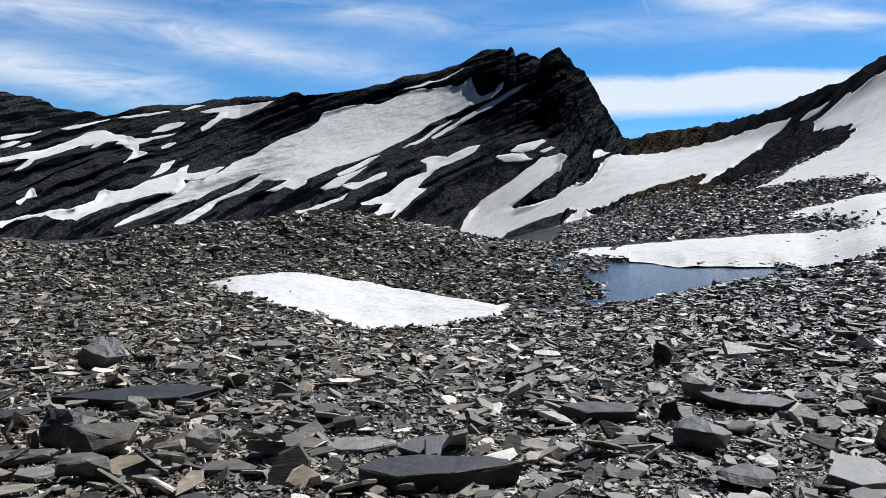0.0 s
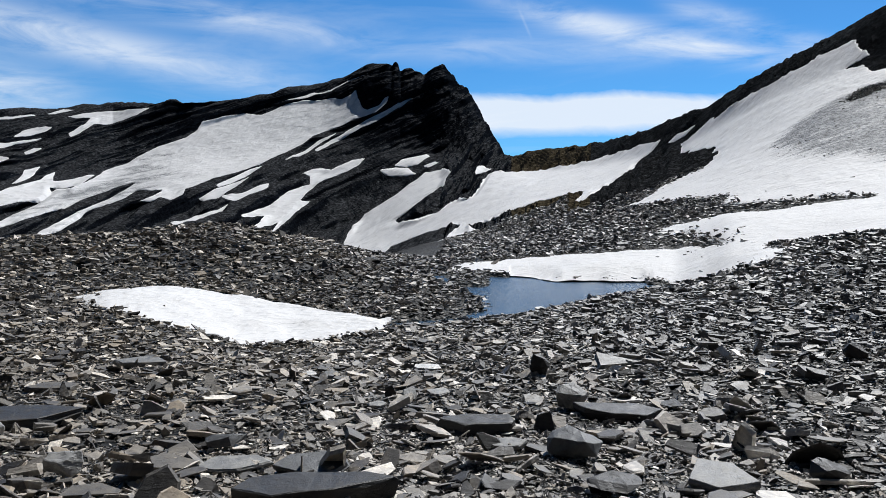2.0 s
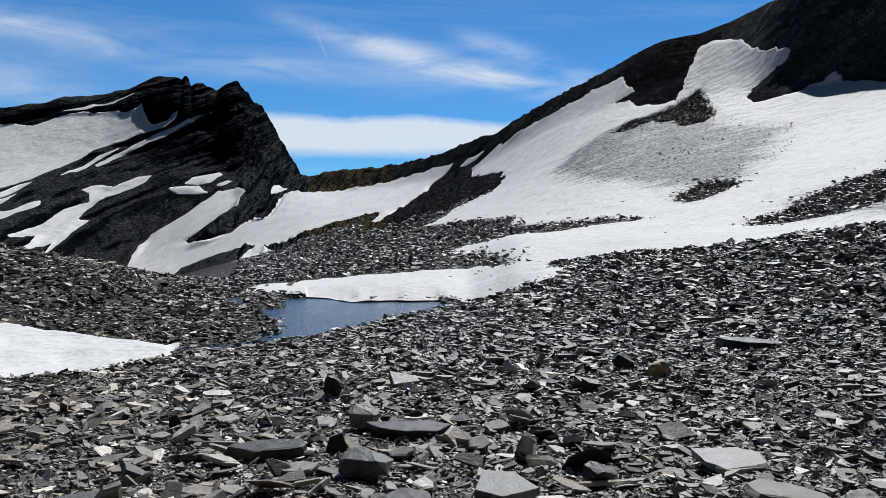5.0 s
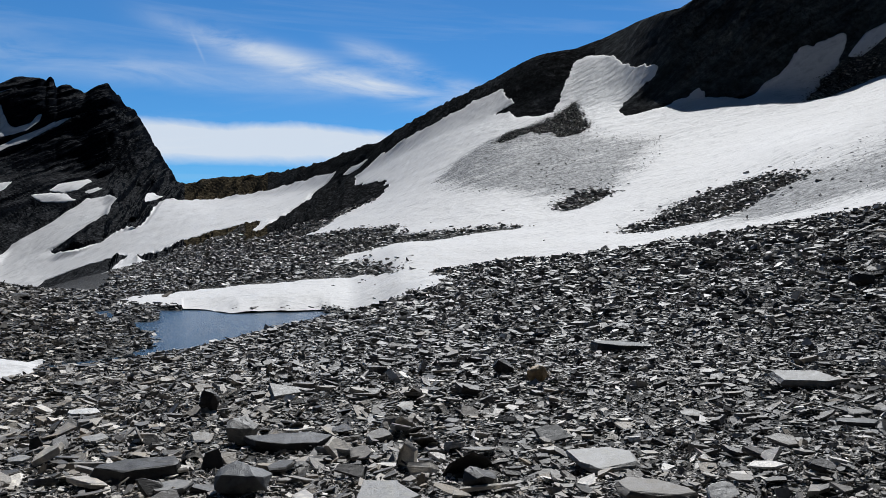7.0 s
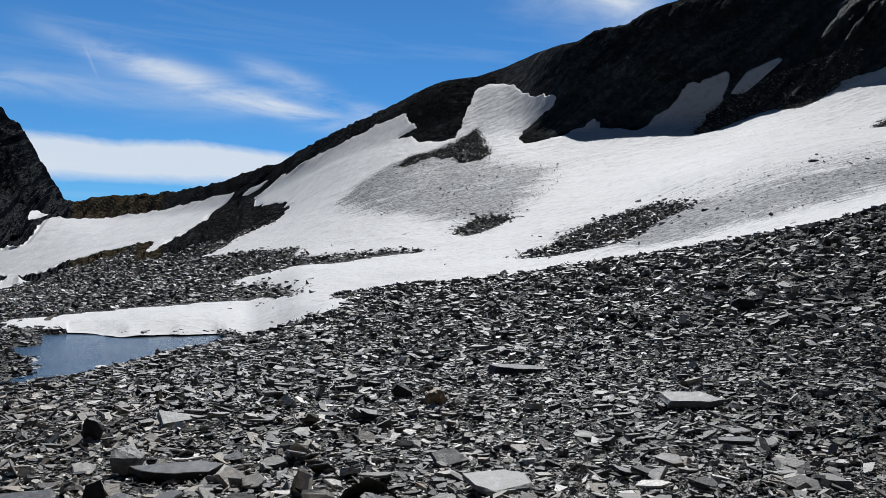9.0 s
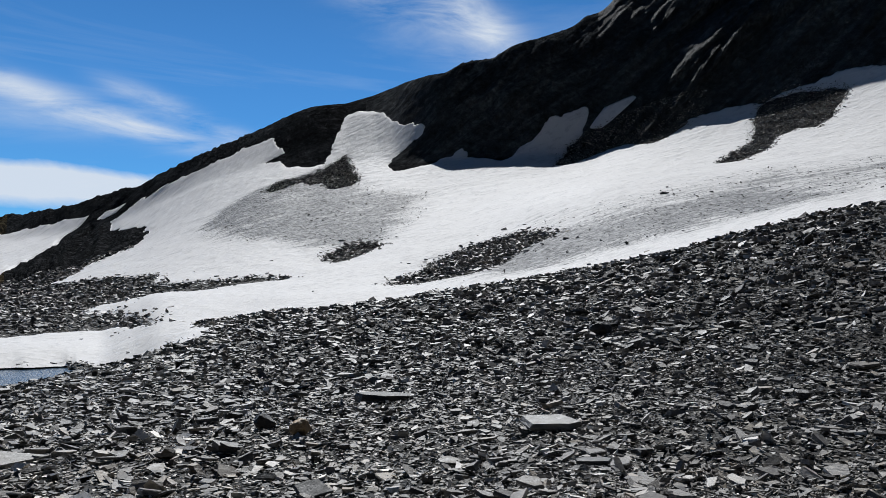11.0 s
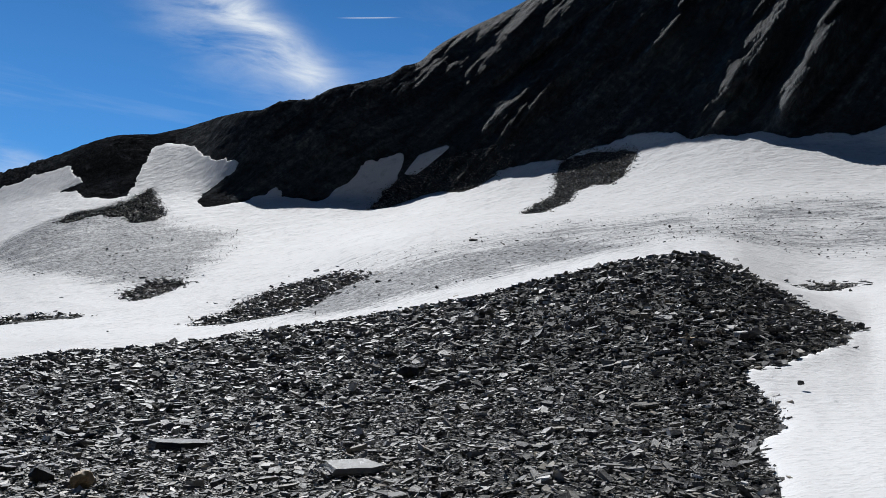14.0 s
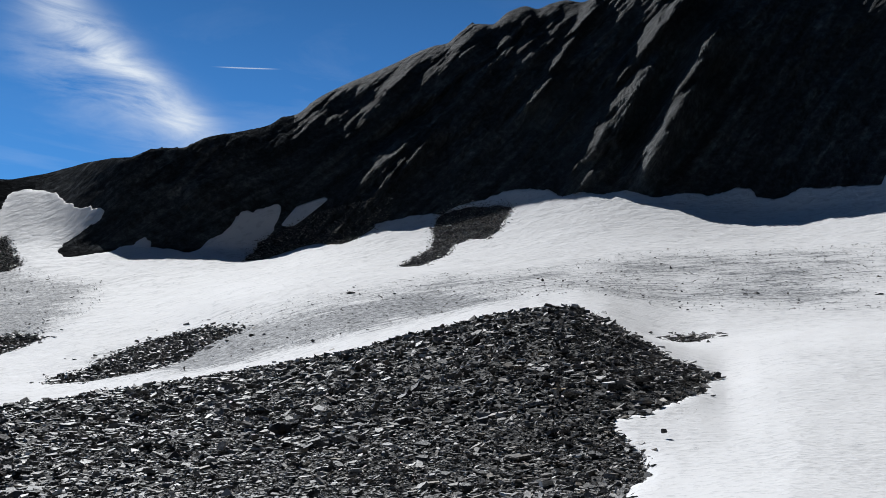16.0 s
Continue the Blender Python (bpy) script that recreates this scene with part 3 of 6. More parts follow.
SKYLINE_LINE_B = [(5.78, 632.23, 118.64), (6.37, 626.33, 114.44), (6.76, 622.4, 111.52), (7.15, 618.5, 113.69), (7.93, 610.72, 116.23), (8.51, 604.88, 112.92), (8.98, 600.17, 105.01), (9.68, 586.71, 97.73), (10.08, 579.08, 89.32), (10.66, 567.71, 79.77), (11.05, 560.09, 71.05), (11.83, 544.93, 56.1), (12.34, 535.12, 47.79), (12.57, 530.6, 43.77), (14.3, 443.97, 39.67), (16.15, 406.91, 38.37), (17.25, 385.0, 37.23), (19.05, 349.61, 35.48), (20.8, 315.42, 34.51), (22.17, 289.61, 33.6), (23.18, 275.53, 34.63), (24.5, 257.04, 34.55), (25.79, 238.95, 34.15), (29.35, 210.71, 38.09), (31.36, 201.1, 40.03), (32.56, 195.5, 41.04), (34.16, 188.3, 42.23), (35.75, 181.13, 43.56), (37.73, 175.67, 44.9), (39.31, 178.93, 46.44), (40.09, 180.97, 47.25), (41.65, 180.5, 48.81)]
SKYLINE_LINE_C = [(43.19, 180.03, 50.94), (44.38, 173.53, 50.76), (46.78, 168.88, 51.35), (48.38, 169.84, 54.11), (50.43, 171.06, 55.37), (51.64, 171.79, 57.88), (54.11, 177.9, 62.16), (56.16, 183.65, 66.08), (57.16, 186.44, 69.21), (58.21, 189.39, 71.3), (59.57, 193.2, 76.92), (61.63, 198.95, 83.41), (63.72, 201.14, 87.78), (65.41, 202.27, 91.16), (67.12, 203.41, 95.01), (68.4, 204.05, 96.97), (69.26, 204.16, 97.5), (70.13, 204.27, 100.32), (71.43, 204.43, 103.62), (72.72, 204.59, 102.89), (74.03, 204.75, 106.76), (75.33, 204.92, 108.26), (76.18, 205.04, 106.95), (77.26, 205.25, 108.44), (78.33, 205.47, 109.39), (79.58, 205.72, 108.09), (80.86, 205.97, 110.06), (84.7, 206.74, 118.55), (90.69, 203.87, 117.61), (99.68, 201.08, 100.12), (104.0, 201.08, 100.12), (140.0, 320.0, 135.0)]
SKYLINE_LINE_D = [(290.0, 320.0, 135.0), (326.0, 719.56, 89.23)]
SKYLINE_LINE = SKYLINE_LINE_A + SKYLINE_LINE_B + SKYLINE_LINE_C + SKYLINE_LINE_D
# the crest leans back behind the gully and stands steep above the cliff; bearings and slopes as seen stay the same
SKYLINE_LINE = [(a_, r_ * k_, 1.9 + (z_ - 1.9) * k_) for a_, r_, z_ in SKYLINE_LINE for k_ in [float(np.interp(a_, [29, 35, 42, 47, 54, 70, 78, 104], [1, 1.1, 1.1, 1.0, 0.985, 0.97, 1, 1]))]]
BEHIND_LINE = [(-34.0, 935.4, 2.9), (-25.92, 931.9, -5.2), (-21.25, 925.6, -6.9), (-16.05, 918.6, 4.4), (-10.4, 911.0, 9.3), (-2.74, 900.7, 24.9), (1.83, 873.2, 38.1), (4.71, 835.7, 47.2), (5.78, 821.9, 42.8), (7.93, 793.9, 42.9), (10.08, 752.8, 19.8), (12.34, 695.7, -16.4), (17.25, 500.5, -9.0), (23.18, 358.2, 1.6), (31.36, 261.4, 15.9), (37.73, 228.4, 23.8), (43.19, 234.0, 29.3), (50.43, 222.4, 34.8), (57.16, 242.4, 46.8), (63.72, 261.5, 63.6), (69.26, 265.4, 73.0), (74.03, 266.2, 82.2), (78.33, 267.1, 84.7), (90.69, 265.0, 93.1), (290.0, 416.0, 96.6), (326.0, 935.4, 2.9)]
LINES = [NEAR_LINE, FORE_LINE, BROW_LINE, HOLLOW_LINE, CREST_LINE, FOOT_LINE, FACE_LINE, SKYLINE_LINE, BEHIND_LINE]
# ---- terrain: polar survey round the standing point (bearing in degrees, distance, height) ----
def pchip(x, y, q):
    """Smooth monotone curve through (x, y), at q."""
    x, y, q = np.asarray(x, float), np.asarray(y, float), np.asarray(q, float)
    h, d = np.diff(x), np.diff(y) / np.diff(x)
    m = np.zeros_like(y)
    same = d[:-1] * d[1:] > 0
    w1, w2 = 2 * h[1:] + h[:-1], h[1:] + 2 * h[:-1]
    with np.errstate(all="ignore"):
        m[1:-1] = np.where(same, (w1 + w2) / (w1 / d[:-1] + w2 / d[1:]), 0)
    m[0], m[-1] = d[0], d[-1]
    i = np.clip(np.searchsorted(x, q) - 1, 0, len(h) - 1)
    t = np.clip((q - x[i]) / h[i], 0, 1)
    return ((1 + 2 * t) * (1 - t) ** 2 * y[i] + t * (1 - t) ** 2 * h[i] * m[i]
            + t * t * (3 - 2 * t) * y[i + 1] + t * t * (t - 1) * h[i] * m[i + 1])


def line_at(line, az):
    a = np.array(line)
    return (pchip(a[:, 0], a[:, 1], az), pchip(a[:, 0], a[:, 2], az))


STEPS = (12, 28, 16, 30, 40, 100, 128, 4)          # rows between one survey line and the next


def sheet(az, lines=None):
    """Distance and height of the bare land: one row for each bearing, one column for each step outwards."""
    lines = lines or LINES
    rz = [line_at(l, az) for l in lines]
    teeth = rz[7][1]                                    # the jags of the skyline stay near the skyline
    wide = np.interp(az, [-2, 4, 13, 20], [2.6, 0.9, 0.9, 2.0])
    about = [line_at(lines[7], np.clip(az + k * wide, -34, 326)) for k in np.linspace(-1, 1, 9)]
    rz[7] = (rz[7][0], np.mean([b for _, b in about], 0))
    teeth = teeth - rz[7][1]
    r, z = np.stack([a for a, _ in rz], 1), np.stack([b for _, b in rz], 1)
    for k in range(1, r.shape[1]):
        r[:, k] = np.maximum(r[:, k], r[:, k - 1] + 0.5)
    d = np.diff(z, axis=1) / np.diff(r, axis=1)
    m = np.zeros_like(z)
    a, b = d[:, :-1], d[:, 1:]
    with np.errstate(all="ignore"):
        m[:, 1:-1] = np.where(a * b > 0, 2 * a * b / (a + b), 0)
    m[:, 0], m[:, -1] = d[:, 0], d[:, -1]
    rs, zs = [], []
    for k, n in enumerate(STEPS):
        t = (np.arange(n) / n)[None, :]
        h = (r[:, k + 1] - r[:, k])[:, None]
        rs.append(r[:, k:k + 1] + h * t)
        jag = teeth[:, None] * np.where(teeth[:, None] > 0, t ** 3, t ** 1.5) if k == 6 else teeth[:, None] * (1 - t) if k == 7 else 0
        zs.append((1 + 2 * t) * (1 - t) ** 2 * z[:, k:k + 1] + t * (1 - t) ** 2 * h * m[:, k:k + 1]
                  + t * t * (3 - 2 * t) * z[:, k + 1:k + 2] + t * t * (t - 1) * h * m[:, k + 1:k + 2] + jag)
    rs.append(r[:, -1:]), zs.append(z[:, -1:])
    return np.concatenate(rs, 1), np.concatenate(zs, 1)


def vnoise(x, y, seed):
    """Smooth value noise on the plane, 0 to 1."""
    xi, yi = np.floor(x).astype(np.int64), np.floor(y).astype(np.int64)
    fx, fy = x - xi, y - yi
    fx, fy = fx * fx * (3 - 2 * fx), fy * fy * (3 - 2 * fy)

    def h(a, b):
        n = (a * 374761393 + b * 668265263 + seed * 974711) & 0x7FFFFFFF
        n = ((n ^ (n >> 13)) * 1274126177) & 0x7FFFFFFF
        return ((n ^ (n >> 16)) & 0xFFFF) / 65535.0
    return (h(xi, yi) * (1 - fx) + h(xi + 1, yi) * fx) * (1 - fy) + (h(xi, yi + 1) * (1 - fx) + h(xi + 1, yi + 1) * fx) * fy


def fbm(x, y, seed, octaves=4, gain=0.5, ridged=False):
    out, amp, total_ = 0, 1.0, 0.0
    for o in range(octaves):
        n = vnoise(x * 2 ** o + 17.3 * o, y * 2 ** o - 9.1 * o, seed + o)
        out = out + amp * (1 - abs(2 * n - 1) if ridged else n)
        total_ += amp
        amp *= gain
    return out / total_


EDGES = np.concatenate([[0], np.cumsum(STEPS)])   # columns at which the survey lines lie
AZ = np.concatenate([np.arange(-34, 13, 0.0625), np.arange(13, 104, 0.125), np.arange(104, 326.1, 3.0)])
RG, ZG = sheet(AZ)
A2 = np.radians(AZ)[:, None] + 0 * RG
COL = np.arange(RG.shape[1])[None, :] + 0 * RG
# ---- snow: outlines on the plan ----
PATCH_NEAR = [(-9.8, 33.3), (-9.0, 35.3), (-7.2, 37.2), (-5.8, 37.1), (-3.7, 36.2), (-2.1, 35.4), (0.4, 33.9), (1.8, 33.6), (2.9, 33.7), (2.1, 30.3), (0.7, 28.4), (-0.8, 27.2), (-2.7, 26.1), (-3.4, 26.5), (-4.6, 26.8), (-6.0, 27.8), (-8.1, 30.1)]
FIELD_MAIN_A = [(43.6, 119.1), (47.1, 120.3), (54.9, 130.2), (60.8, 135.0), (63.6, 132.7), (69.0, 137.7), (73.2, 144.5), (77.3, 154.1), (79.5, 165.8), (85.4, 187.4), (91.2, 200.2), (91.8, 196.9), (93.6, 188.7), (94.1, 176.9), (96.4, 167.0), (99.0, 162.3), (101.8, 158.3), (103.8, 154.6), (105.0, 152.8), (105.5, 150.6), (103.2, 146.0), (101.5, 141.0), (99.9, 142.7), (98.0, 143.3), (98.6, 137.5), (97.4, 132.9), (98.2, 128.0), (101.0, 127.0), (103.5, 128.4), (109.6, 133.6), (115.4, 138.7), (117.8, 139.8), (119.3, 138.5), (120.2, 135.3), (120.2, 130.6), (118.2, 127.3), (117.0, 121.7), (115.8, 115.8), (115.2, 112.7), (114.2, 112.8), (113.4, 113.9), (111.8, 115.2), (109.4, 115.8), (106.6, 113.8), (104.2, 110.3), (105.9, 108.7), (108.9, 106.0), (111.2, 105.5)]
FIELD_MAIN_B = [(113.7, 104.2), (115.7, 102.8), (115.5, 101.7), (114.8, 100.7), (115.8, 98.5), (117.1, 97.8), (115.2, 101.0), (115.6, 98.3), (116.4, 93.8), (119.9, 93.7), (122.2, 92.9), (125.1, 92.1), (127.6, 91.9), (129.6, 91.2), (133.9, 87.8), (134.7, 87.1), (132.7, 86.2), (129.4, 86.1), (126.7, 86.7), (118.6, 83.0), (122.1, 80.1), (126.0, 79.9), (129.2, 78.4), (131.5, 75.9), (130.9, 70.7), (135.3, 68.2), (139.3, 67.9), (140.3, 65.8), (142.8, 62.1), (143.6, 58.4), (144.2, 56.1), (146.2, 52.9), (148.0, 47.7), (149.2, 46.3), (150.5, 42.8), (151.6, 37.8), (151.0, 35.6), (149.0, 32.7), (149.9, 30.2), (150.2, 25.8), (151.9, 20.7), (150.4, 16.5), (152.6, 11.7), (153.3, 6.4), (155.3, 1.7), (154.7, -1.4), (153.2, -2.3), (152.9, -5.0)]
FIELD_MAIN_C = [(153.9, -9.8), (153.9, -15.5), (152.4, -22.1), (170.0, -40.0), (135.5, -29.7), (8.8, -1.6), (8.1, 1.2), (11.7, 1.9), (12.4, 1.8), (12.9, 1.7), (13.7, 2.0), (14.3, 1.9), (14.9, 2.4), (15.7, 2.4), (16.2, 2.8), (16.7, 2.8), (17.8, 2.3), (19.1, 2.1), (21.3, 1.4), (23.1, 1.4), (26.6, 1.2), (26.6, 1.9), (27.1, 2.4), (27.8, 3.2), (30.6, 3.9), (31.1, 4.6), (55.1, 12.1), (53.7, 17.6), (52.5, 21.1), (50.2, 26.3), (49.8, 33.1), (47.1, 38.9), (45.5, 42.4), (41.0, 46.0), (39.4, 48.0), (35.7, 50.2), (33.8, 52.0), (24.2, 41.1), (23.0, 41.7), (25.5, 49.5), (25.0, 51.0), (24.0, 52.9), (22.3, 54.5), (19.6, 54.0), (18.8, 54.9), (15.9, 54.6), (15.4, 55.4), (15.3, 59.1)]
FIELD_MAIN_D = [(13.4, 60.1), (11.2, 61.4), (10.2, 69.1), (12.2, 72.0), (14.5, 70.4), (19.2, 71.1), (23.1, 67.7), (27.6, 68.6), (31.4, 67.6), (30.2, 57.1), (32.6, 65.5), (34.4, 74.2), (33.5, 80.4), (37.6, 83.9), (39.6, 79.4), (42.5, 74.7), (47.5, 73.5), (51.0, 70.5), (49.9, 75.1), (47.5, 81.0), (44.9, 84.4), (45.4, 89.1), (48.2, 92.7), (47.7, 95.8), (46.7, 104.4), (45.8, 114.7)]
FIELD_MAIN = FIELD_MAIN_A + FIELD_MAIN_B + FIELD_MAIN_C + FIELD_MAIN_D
ISLAND_LOWER = [(50.0, 53.1), (53.5, 54.0), (58.0, 55.6), (64.6, 57.9), (68.4, 57.4), (70.3, 55.4), (69.2, 51.0), (66.9, 47.5), (65.0, 48.5), (63.1, 49.1), (57.3, 46.8), (53.3, 45.9), (52.3, 48.2), (50.3, 49.4)]
ISLAND_CLIFF = [(125.6, 50.1), (138.8, 55.4), (143.1, 55.6), (145.2, 53.6), (146.3, 49.7), (146.1, 47.1), (146.7, 45.2), (145.8, 42.2), (140.8, 41.4), (134.1, 41.0), (128.2, 41.4), (130.1, 45.1), (126.4, 46.6), (117.1, 45.2), (107.2, 45.0), (106.9, 47.6), (116.1, 49.6)]
ISLAND_GULLY = [(85.5, 124.4), (90.0, 126.2), (92.5, 123.9), (97.0, 124.1), (101.6, 125.5), (105.6, 126.5), (101.4, 119.8), (97.7, 112.9), (93.6, 110.1), (91.3, 112.3), (92.8, 116.6), (91.2, 118.8), (92.1, 122.2), (88.3, 121.6), (85.0, 121.5)]
ISLAND_FAN = [(62.6, 77.9), (66.5, 80.0), (69.4, 80.5), (69.9, 78.3), (68.1, 74.6), (65.5, 74.4), (62.1, 73.4), (60.6, 73.8)]
ISLAND_SMALL = [(47.0, 4.6), (52.4, 4.0), (52.3, 2.6), (49.9, 2.9), (46.2, 4.0)]
ISLAND_TONGUE = [(31.1, 53.9), (33.2, 54.1), (34.9, 52.7), (26.7, 37.3), (25.4, 37.0), (32.4, 50.9), (30.5, 50.9)]
SLIDE_FAN = [(67.5, 115.2), (73.7, 119.6), (82.1, 121.7), (90.0, 122.2), (104.7, 125.3), (95.7, 110.6), (93.3, 102.3), (95.4, 98.0), (95.1, 93.0), (86.5, 85.7), (80.3, 81.3), (73.3, 78.3), (68.1, 75.6), (62.9, 74.0), (61.3, 75.1), (65.8, 83.1), (65.2, 87.3), (66.4, 91.4), (64.7, 97.2), (63.8, 103.7)]
SLIDE_STREAK = [(67.9, 116.4), (77.1, 124.6), (85.0, 126.0), (92.4, 125.4), (105.3, 126.1), (96.4, 112.9), (87.0, 112.9), (81.9, 119.7), (74.0, 116.8), (68.0, 113.1)]
SLIDE_STRIP = [(59.3, 56.0), (69.2, 56.5), (68.6, 48.7), (69.8, 42.3), (73.8, 39.8), (77.0, 36.1), (81.0, 31.3), (73.1, 22.7), (63.6, 18.4), (62.7, 21.3), (60.0, 28.1), (57.4, 33.0), (54.3, 38.0), (51.8, 41.2), (52.8, 45.7)]
SLIDE_BAND = [(69.0, 55.1), (76.8, 50.1), (83.6, 42.8), (92.8, 35.8), (95.4, 20.9), (107.1, 15.8), (111.9, 9.1), (111.7, 1.7), (113.9, -5.2), (114.4, -15.8), (65.7, -8.5), (66.2, -2.6), (66.2, 1.4), (65.7, 8.2), (65.2, 11.6), (64.2, 16.3), (61.8, 23.9), (57.9, 32.2), (52.9, 39.9)]
APRON = [(118.2, 82.7), (126.1, 86.7), (128.8, 84.5), (134.3, 81.5), (139.3, 78.0), (145.1, 74.3), (146.2, 71.3), (145.1, 68.1), (140.9, 67.2), (135.3, 68.2), (130.9, 70.7), (131.5, 75.9), (128.2, 79.0), (122.5, 80.3)]
SCRAP_GULLY = [(132.5, 84.8), (134.3, 84.7), (136.9, 84.3), (141.0, 80.2), (141.0, 79.4), (138.2, 80.6), (135.9, 81.6), (133.3, 82.9)]
SCRAP_RIB = [(94.2, 215.3), (95.8, 212.6), (95.2, 199.7), (93.9, 202.5), (93.1, 209.0)]
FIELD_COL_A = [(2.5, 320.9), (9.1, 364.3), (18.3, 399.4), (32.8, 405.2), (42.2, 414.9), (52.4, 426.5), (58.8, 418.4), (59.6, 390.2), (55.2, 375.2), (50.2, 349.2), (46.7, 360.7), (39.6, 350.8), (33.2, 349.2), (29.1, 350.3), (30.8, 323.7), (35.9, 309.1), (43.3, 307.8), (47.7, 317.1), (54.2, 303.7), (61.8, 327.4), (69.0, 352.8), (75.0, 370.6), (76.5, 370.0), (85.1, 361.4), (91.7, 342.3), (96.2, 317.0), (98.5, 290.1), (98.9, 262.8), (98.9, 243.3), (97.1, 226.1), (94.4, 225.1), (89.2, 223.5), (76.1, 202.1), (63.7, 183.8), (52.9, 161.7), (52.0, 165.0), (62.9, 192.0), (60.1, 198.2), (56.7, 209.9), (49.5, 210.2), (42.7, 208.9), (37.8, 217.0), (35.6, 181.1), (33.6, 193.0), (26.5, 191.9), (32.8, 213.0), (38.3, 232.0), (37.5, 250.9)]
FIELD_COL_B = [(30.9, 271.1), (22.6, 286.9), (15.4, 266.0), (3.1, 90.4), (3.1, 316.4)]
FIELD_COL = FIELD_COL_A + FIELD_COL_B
SCRAP_COL = [(68.2, 370.1), (73.4, 393.5), (78.2, 399.8), (80.8, 390.8), (74.2, 379.5)]
SCRAP_PEAK = [(28.1, 468.5), (32.7, 467.9), (39.2, 466.0), (45.4, 461.2), (48.0, 429.6), (43.4, 440.2), (34.0, 457.4), (30.9, 464.4)]
SCRAP_UPPER = [(38.5, 469.1), (43.4, 478.3), (52.2, 481.3), (59.3, 483.1), (60.8, 477.9), (51.3, 458.9), (44.2, 463.9)]
SCRAP_SMALL = [(54.0, 452.3), (60.4, 455.0), (61.0, 440.8), (54.9, 435.5)]
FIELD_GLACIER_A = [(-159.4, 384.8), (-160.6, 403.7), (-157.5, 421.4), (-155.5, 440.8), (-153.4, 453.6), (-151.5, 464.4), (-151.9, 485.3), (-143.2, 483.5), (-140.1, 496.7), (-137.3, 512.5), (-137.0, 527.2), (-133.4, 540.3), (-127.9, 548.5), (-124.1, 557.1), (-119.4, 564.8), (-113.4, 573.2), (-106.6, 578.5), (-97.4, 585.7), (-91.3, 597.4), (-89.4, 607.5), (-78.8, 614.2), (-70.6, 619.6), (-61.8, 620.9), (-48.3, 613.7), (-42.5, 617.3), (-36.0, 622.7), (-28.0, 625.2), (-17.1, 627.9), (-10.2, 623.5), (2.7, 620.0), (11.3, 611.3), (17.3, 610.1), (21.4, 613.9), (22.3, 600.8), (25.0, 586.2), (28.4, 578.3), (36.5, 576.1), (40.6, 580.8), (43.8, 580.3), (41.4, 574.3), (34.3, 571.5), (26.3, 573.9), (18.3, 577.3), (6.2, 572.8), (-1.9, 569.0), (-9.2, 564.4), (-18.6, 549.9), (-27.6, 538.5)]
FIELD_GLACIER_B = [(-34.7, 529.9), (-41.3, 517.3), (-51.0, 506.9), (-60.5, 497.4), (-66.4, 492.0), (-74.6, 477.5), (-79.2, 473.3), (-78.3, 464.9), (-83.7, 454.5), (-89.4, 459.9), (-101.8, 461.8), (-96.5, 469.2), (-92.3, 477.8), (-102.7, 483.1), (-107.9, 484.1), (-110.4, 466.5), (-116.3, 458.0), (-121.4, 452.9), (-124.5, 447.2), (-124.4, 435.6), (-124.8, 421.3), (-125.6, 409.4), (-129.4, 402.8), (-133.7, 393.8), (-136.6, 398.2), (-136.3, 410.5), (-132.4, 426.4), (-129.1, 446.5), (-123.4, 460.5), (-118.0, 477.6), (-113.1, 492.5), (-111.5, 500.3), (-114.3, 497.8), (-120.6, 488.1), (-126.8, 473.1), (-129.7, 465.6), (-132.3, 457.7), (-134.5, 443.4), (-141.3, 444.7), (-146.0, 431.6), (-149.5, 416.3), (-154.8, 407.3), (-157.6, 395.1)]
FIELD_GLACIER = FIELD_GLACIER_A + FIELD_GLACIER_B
ICE = [(-157.5, 421.4), (-151.9, 485.3), (-137.3, 512.5), (-124.1, 557.1), (-110.3, 557.9), (-94.6, 532.9), (-85.7, 502.2), (-95.4, 482.1), (-105.6, 471.3), (-121.4, 452.9), (-124.8, 406.5), (-134.3, 395.6), (-132.4, 426.4), (-124.7, 465.3), (-146.0, 431.6)]
FIELD_LOW = [(-210.7, 384.1), (-204.7, 398.5), (-199.1, 404.8), (-189.2, 413.9), (-187.1, 422.7), (-186.4, 431.3), (-190.4, 447.1), (-189.2, 452.6), (-185.9, 451.5), (-177.5, 459.3), (-175.2, 479.7), (-169.4, 491.9), (-166.5, 503.1), (-167.4, 515.1), (-164.9, 526.9), (-158.8, 501.7), (-155.0, 505.1), (-146.5, 513.2), (-139.8, 517.3), (-141.2, 490.4), (-148.8, 484.8), (-156.6, 489.2), (-150.3, 474.9), (-151.5, 464.4), (-153.7, 459.4), (-161.5, 459.1), (-167.2, 439.9), (-174.1, 433.6), (-177.4, 420.4), (-179.1, 407.1), (-178.9, 393.7), (-183.9, 393.3), (-187.7, 394.6), (-196.2, 395.7), (-201.2, 397.1), (-204.1, 394.1), (-207.2, 387.7), (-205.7, 374.9)]
